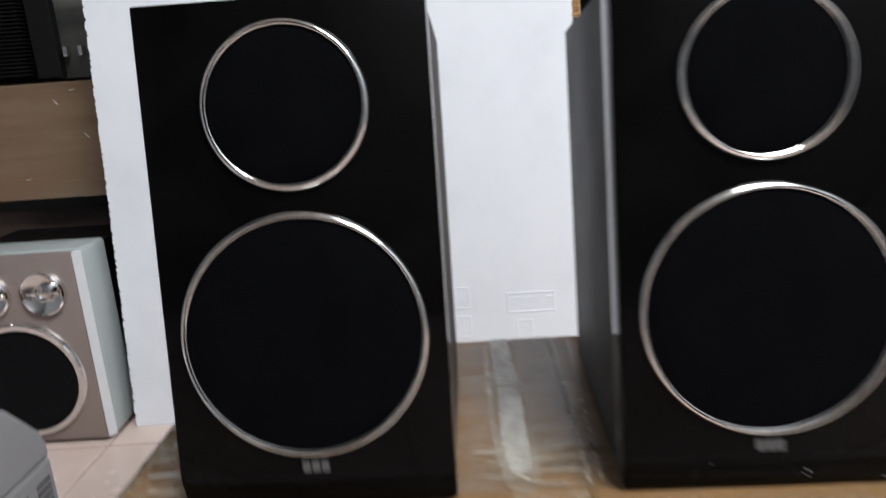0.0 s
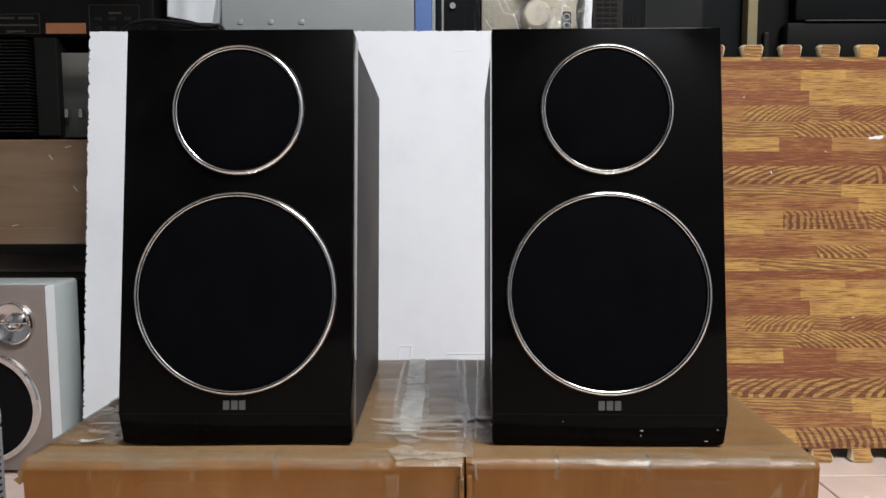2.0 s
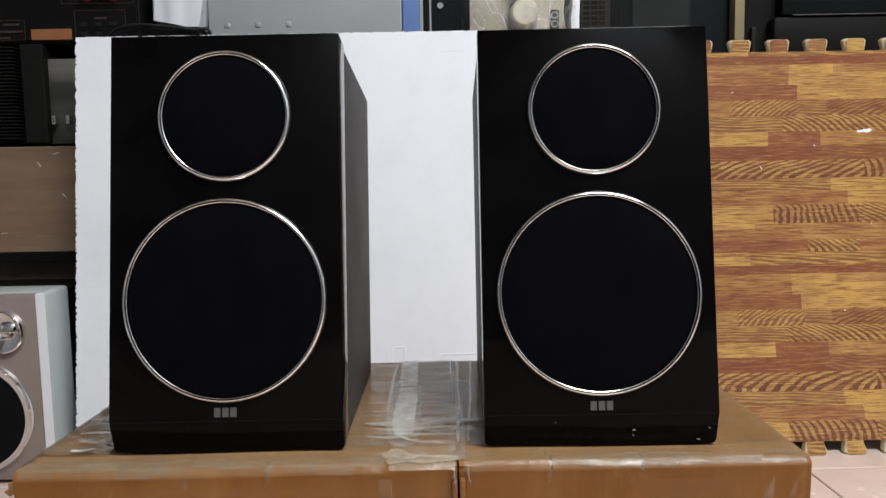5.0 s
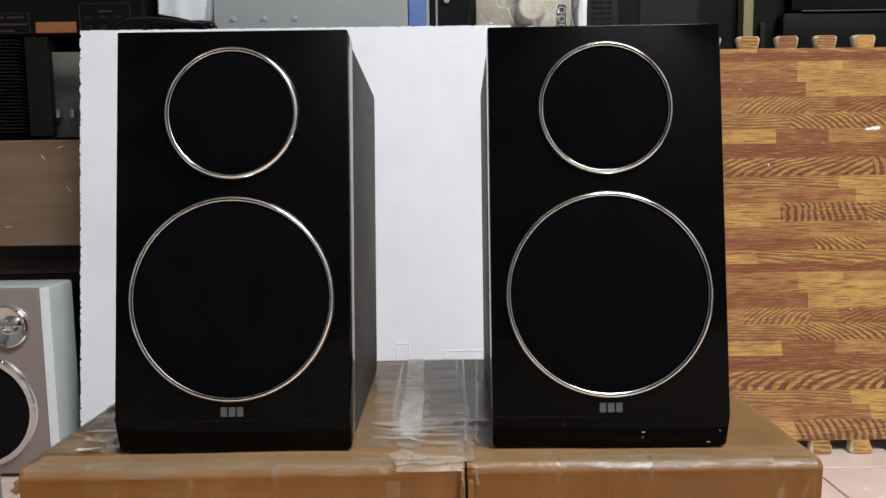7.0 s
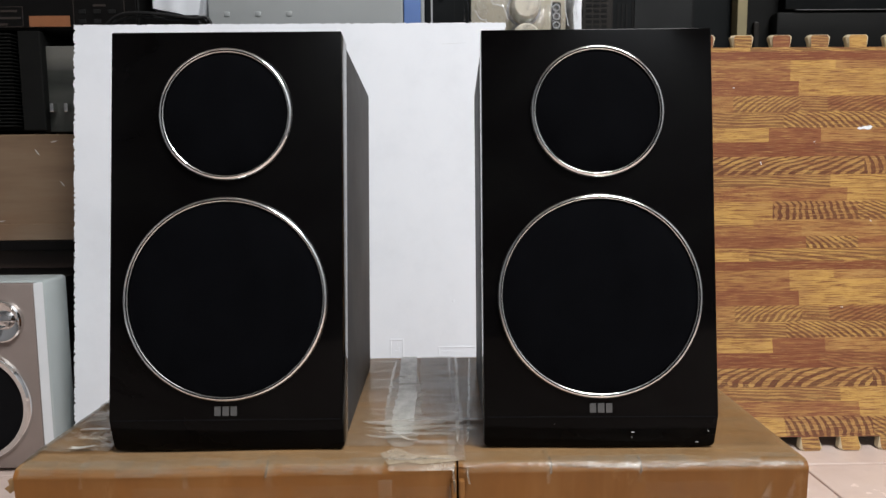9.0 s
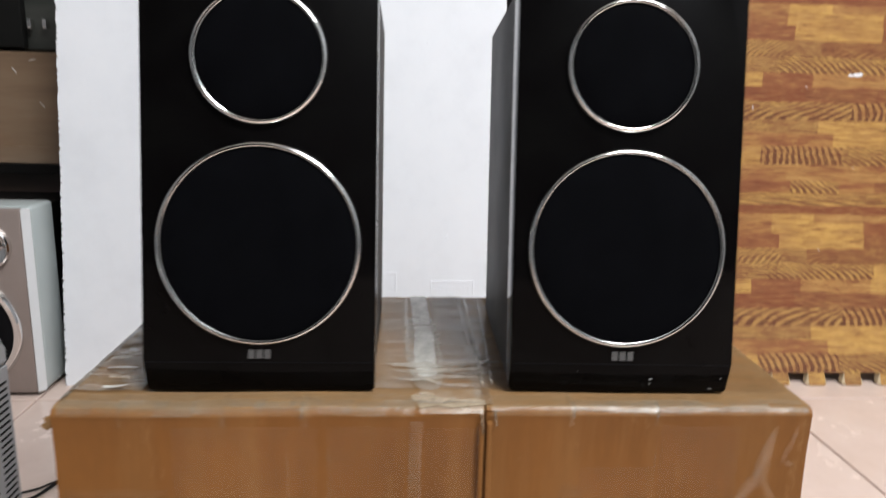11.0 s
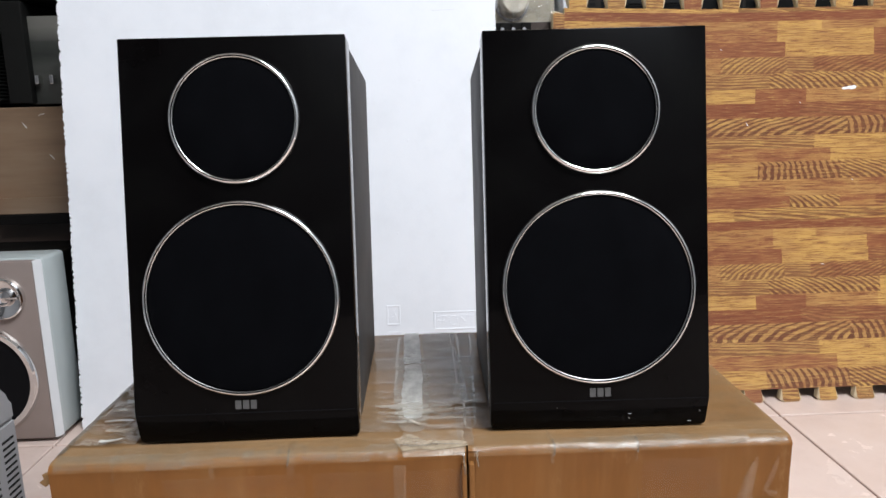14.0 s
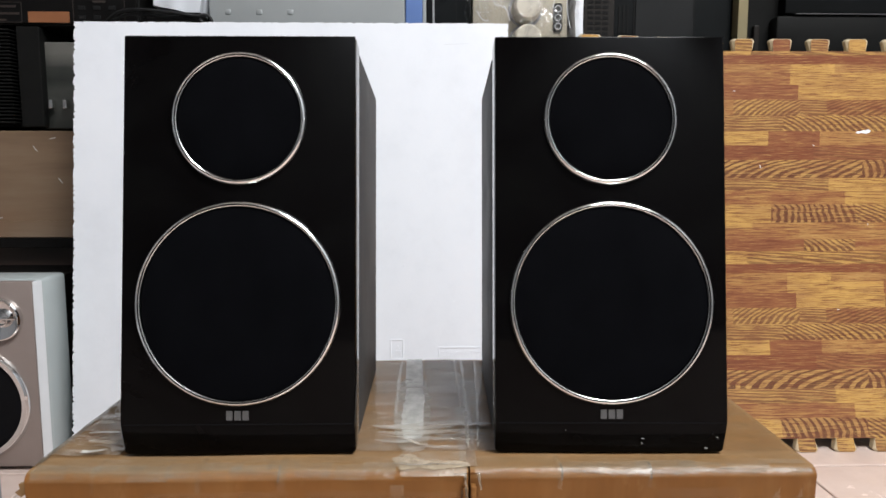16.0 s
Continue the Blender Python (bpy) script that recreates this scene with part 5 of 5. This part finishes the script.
def small_instrument():
    t = thing("cream_instrument", (0.175, 0.775, 0.261), "small cream instrument with one round knob on the lower shelf", "instrument", "cream instruments")
    part("case", box(-0.060, 0.075, 0.0, 0.20, 0.0, 0.112, 0.004), CREAM, t, smooth=True)
    k = part("knob", lathe([(0, -0.022), (0.013, -0.022), (0.016, -0.018), (0.017, 0.0)], -0.005, 0.080, 40), CREAMKNOB, t, "cream knob", smooth=True)
    part("collar", lathe([(0.0205, 0.0005), (0.0195, -0.0015), (0.017, -0.0015)], -0.005, 0.080, 40), GREYPLASTIC, k)
    part("panel_line", box(-0.058, 0.073, -0.0006, 0.0004, 0.043, 0.045), GREYPLASTIC, t)


small_instrument()


def foam_scrap():
    g = random.Random(6)
    out = [(0.246 + 0.004 * g.random(), 0.606 + 0.02 * k) for k in range(9)] + [(0.258 + 0.003 * g.random(), 0.766 - 0.02 * k) for k in range(9)]
    t = thing("foam_strip", (0, 0, 0), "narrow white foam strip beside the cream instrument", "foam sheet")
    part("strip", prism(out, 0.722, 0.80, "y"), FOAM, t)


foam_scrap()


def terminal_strip():
    t = thing("terminal_strip", (0.161, 0.684, 0.588), "black terminal strip with three bright studs on the shelf front", "connector")
    part("strip", box(-0.029, 0.029, 0.0, 0.008, 0.0, 0.017, 0.001), BLACKPLASTIC, t)
    for x in (-0.0172, 0.0, 0.0172):
        part("stud", lathe([(0, -0.006), (0.003, -0.0055), (0.0042, -0.003), (0.0042, 0.0)], x, 0.006, 20), MIRROR, t, "bright stud", smooth=True)
        part("stem", box(x - 0.003, x + 0.003, -0.003, 0.0, 0.0102, 0.017, 0.0008), BLACKMETAL, t)


terminal_strip()


def black_vented():
    t = thing("black_cabinet_unit", (0.388, 0.742, 0.606), "black plastic equipment with vent slots and a flat door", "equipment", "stacked hi-fi units")
    part("body", box(-0.124, 0.124, 0.0, 0.34, 0.0, 0.24, 0.003), BLUEBLACK, t)
    part("vent_panel", box(-0.124, -0.074, -0.006, 0.0, 0.0, 0.235, 0.001), VENTBROWN, t, "brown-black vent panel")
    for c in range(3):
        for r in range(22):
            part("vent", box(-0.1185 + 0.0125 * c, -0.1090 + 0.0125 * c, -0.0068, -0.0055, 0.020 + 0.0085 * r, 0.0245 + 0.0085 * r), SLOTDARK, t)
    for x in (-0.064, -0.057, -0.050):
        part("slit", box(x - 0.0016, x + 0.0016, -0.001, 0.001, 0.050, 0.094), SLOTDARK, t)
    part("door", box(-0.038, 0.058, -0.003, 0.0, 0.03, 0.140, 0.001), DOORGREY, t, "flat blue-black door")
    part("door_gap", box(-0.041, 0.061, -0.0012, 0.0, 0.027, 0.143), SLOTDARK, t)


black_vented()


def black_tray():
    t = thing("black_case", (0.757, 0.75, 0.606), "black equipment case with a painted front edge reflection on the rack", "equipment case", "stacked hi-fi units")
    part("body", box(-0.205, 0.20, 0.03, 0.33, 0.0, 0.23, 0.004), BLACKMETAL, t)
    part("lower_front", box(-0.165, 0.20, 0.0, 0.03, 0.0, 0.082, 0.006), BLACKMETAL, t, smooth=True)
    # faint bar of reflected light, added as a thin grey strip
    part("edge_reflection", box(-0.135, 0.20, -0.0030, 0.003, 0.0832, 0.0846, 0.0004), MARK, t, "thin grey bar painted as the edge's reflection")
    part("upper_front", box(-0.150, 0.20, 0.004, 0.03, 0.0855, 0.19, 0.004), BLUEBLACK, t, smooth=True)
    part("side_strip", box(-0.194, -0.184, 0.020, 0.03, 0.0, 0.070, 0.003), VENTBROWN, t, "brown side strip")


black_tray()


def right_stack():
    for k, (z0, z1, setback) in enumerate(((0.020, 0.110, 0.0), (0.112, 0.208, 0.004), (0.210, 0.300, 0.012))):
        t = thing("black_deck", (1.265, 0.846 + setback, z0 if k else 0.0), "black hi-fi deck stacked on the floor behind the mat", "hi-fi deck", "stacked black decks")
        b = 0.020 if k == 0 else 0.0
        hgt = z1 - z0
        part("body", box(-0.20, 0.22, 0.01, 0.32, b, b + hgt, 0.003), BLACKMETAL, t)
        part("face", box(-0.20, 0.22, 0.0, 0.01, b + 0.002, b + hgt - 0.002, 0.002), BLACKPLASTIC, t)
        part("strip", box(-0.15, 0.20, -0.002, 0.001, b + hgt * 0.55, b + hgt * 0.80), BLUEBLACK, t)
        # horizontal highlight of the deck, painted as a grey line
        part("edge_highlight", box(-0.198, 0.22, -0.0025, 0.0005, b + hgt - 0.012, b + hgt - 0.0105), MARK, t, "thin grey line painted as an edge highlight")
        part("display", box(-0.12, 0.05, -0.0035, -0.0019, b + hgt * 0.58, b + hgt * 0.76, 0.001), DARKWOOD, t, "dark brown display window")
        for x in (-0.17, 0.19):
            part("foot", box(x - 0.015, x + 0.015, 0.02, 0.05, 0.0, 0.020) if k == 0 else box(x - 0.015, x + 0.015, 0.02, 0.05, -0.002, 0.002), RUBBER, t)
    t = thing("silver_deck", (1.240, 0.852, 0.300), "silver deck with a white label on the black stack", "hi-fi deck")
    part("lower_face", box(-0.235, 0.22, 0.0, 0.30, 0.0, 0.088, 0.002), SILVERDECK, t)
    part("gap", box(-0.225, 0.22, 0.006, 0.30, 0.088, 0.092), GREYPLASTIC, t)
    part("upper_face", box(-0.250, 0.22, 0.004, 0.30, 0.092, 0.185, 0.004), SILVERDECK, t)
    part("label", box(-0.238, -0.205, 0.0025, 0.0045, 0.128, 0.160), PALEEDGE, t, "white label")
    part("printed_bar", box(-0.226, -0.218, 0.0012, 0.0028, 0.140, 0.148), SLOTDARK, t)
    part("printed_bar", box(-0.170, -0.158, -0.001, 0.0005, 0.012, 0.020), SLOTDARK, t)


right_stack()


# ---- floor tiles ----
def floor_tiles():
    fl = bpy.data.objects["floor"]
    px, py, gap, row_gap = 0.2736, 0.2880, 0.0028, 0.0042
    bm = box(-px / 2 + gap / 2, px / 2 - gap / 2, -py / 2 + row_gap / 2, py / 2 - row_gap / 2, -0.006, 0.0, 0.0012, 1)
    me = bpy.data.meshes.new("floor_tile")
    bm.to_mesh(me)
    bm.free()
    me.materials.append(TILE)
    turn = pose(0.5478, 0.2330, 0, 0, 0, 0.1)
    for i in range(-10, 7):
        for j in range(-13, 5):
            m = turn @ pose(px * (i + 0.5), py * (j + 0.5), 0)
            if RX0 - 0.1 < m.translation.x < RX1 + 0.1 and RY0 - 0.1 < m.translation.y < RY1 + 0.1:
                o = new("floor_tile", me)
                o.parent = fl
                o.matrix_world = m


floor_tiles()
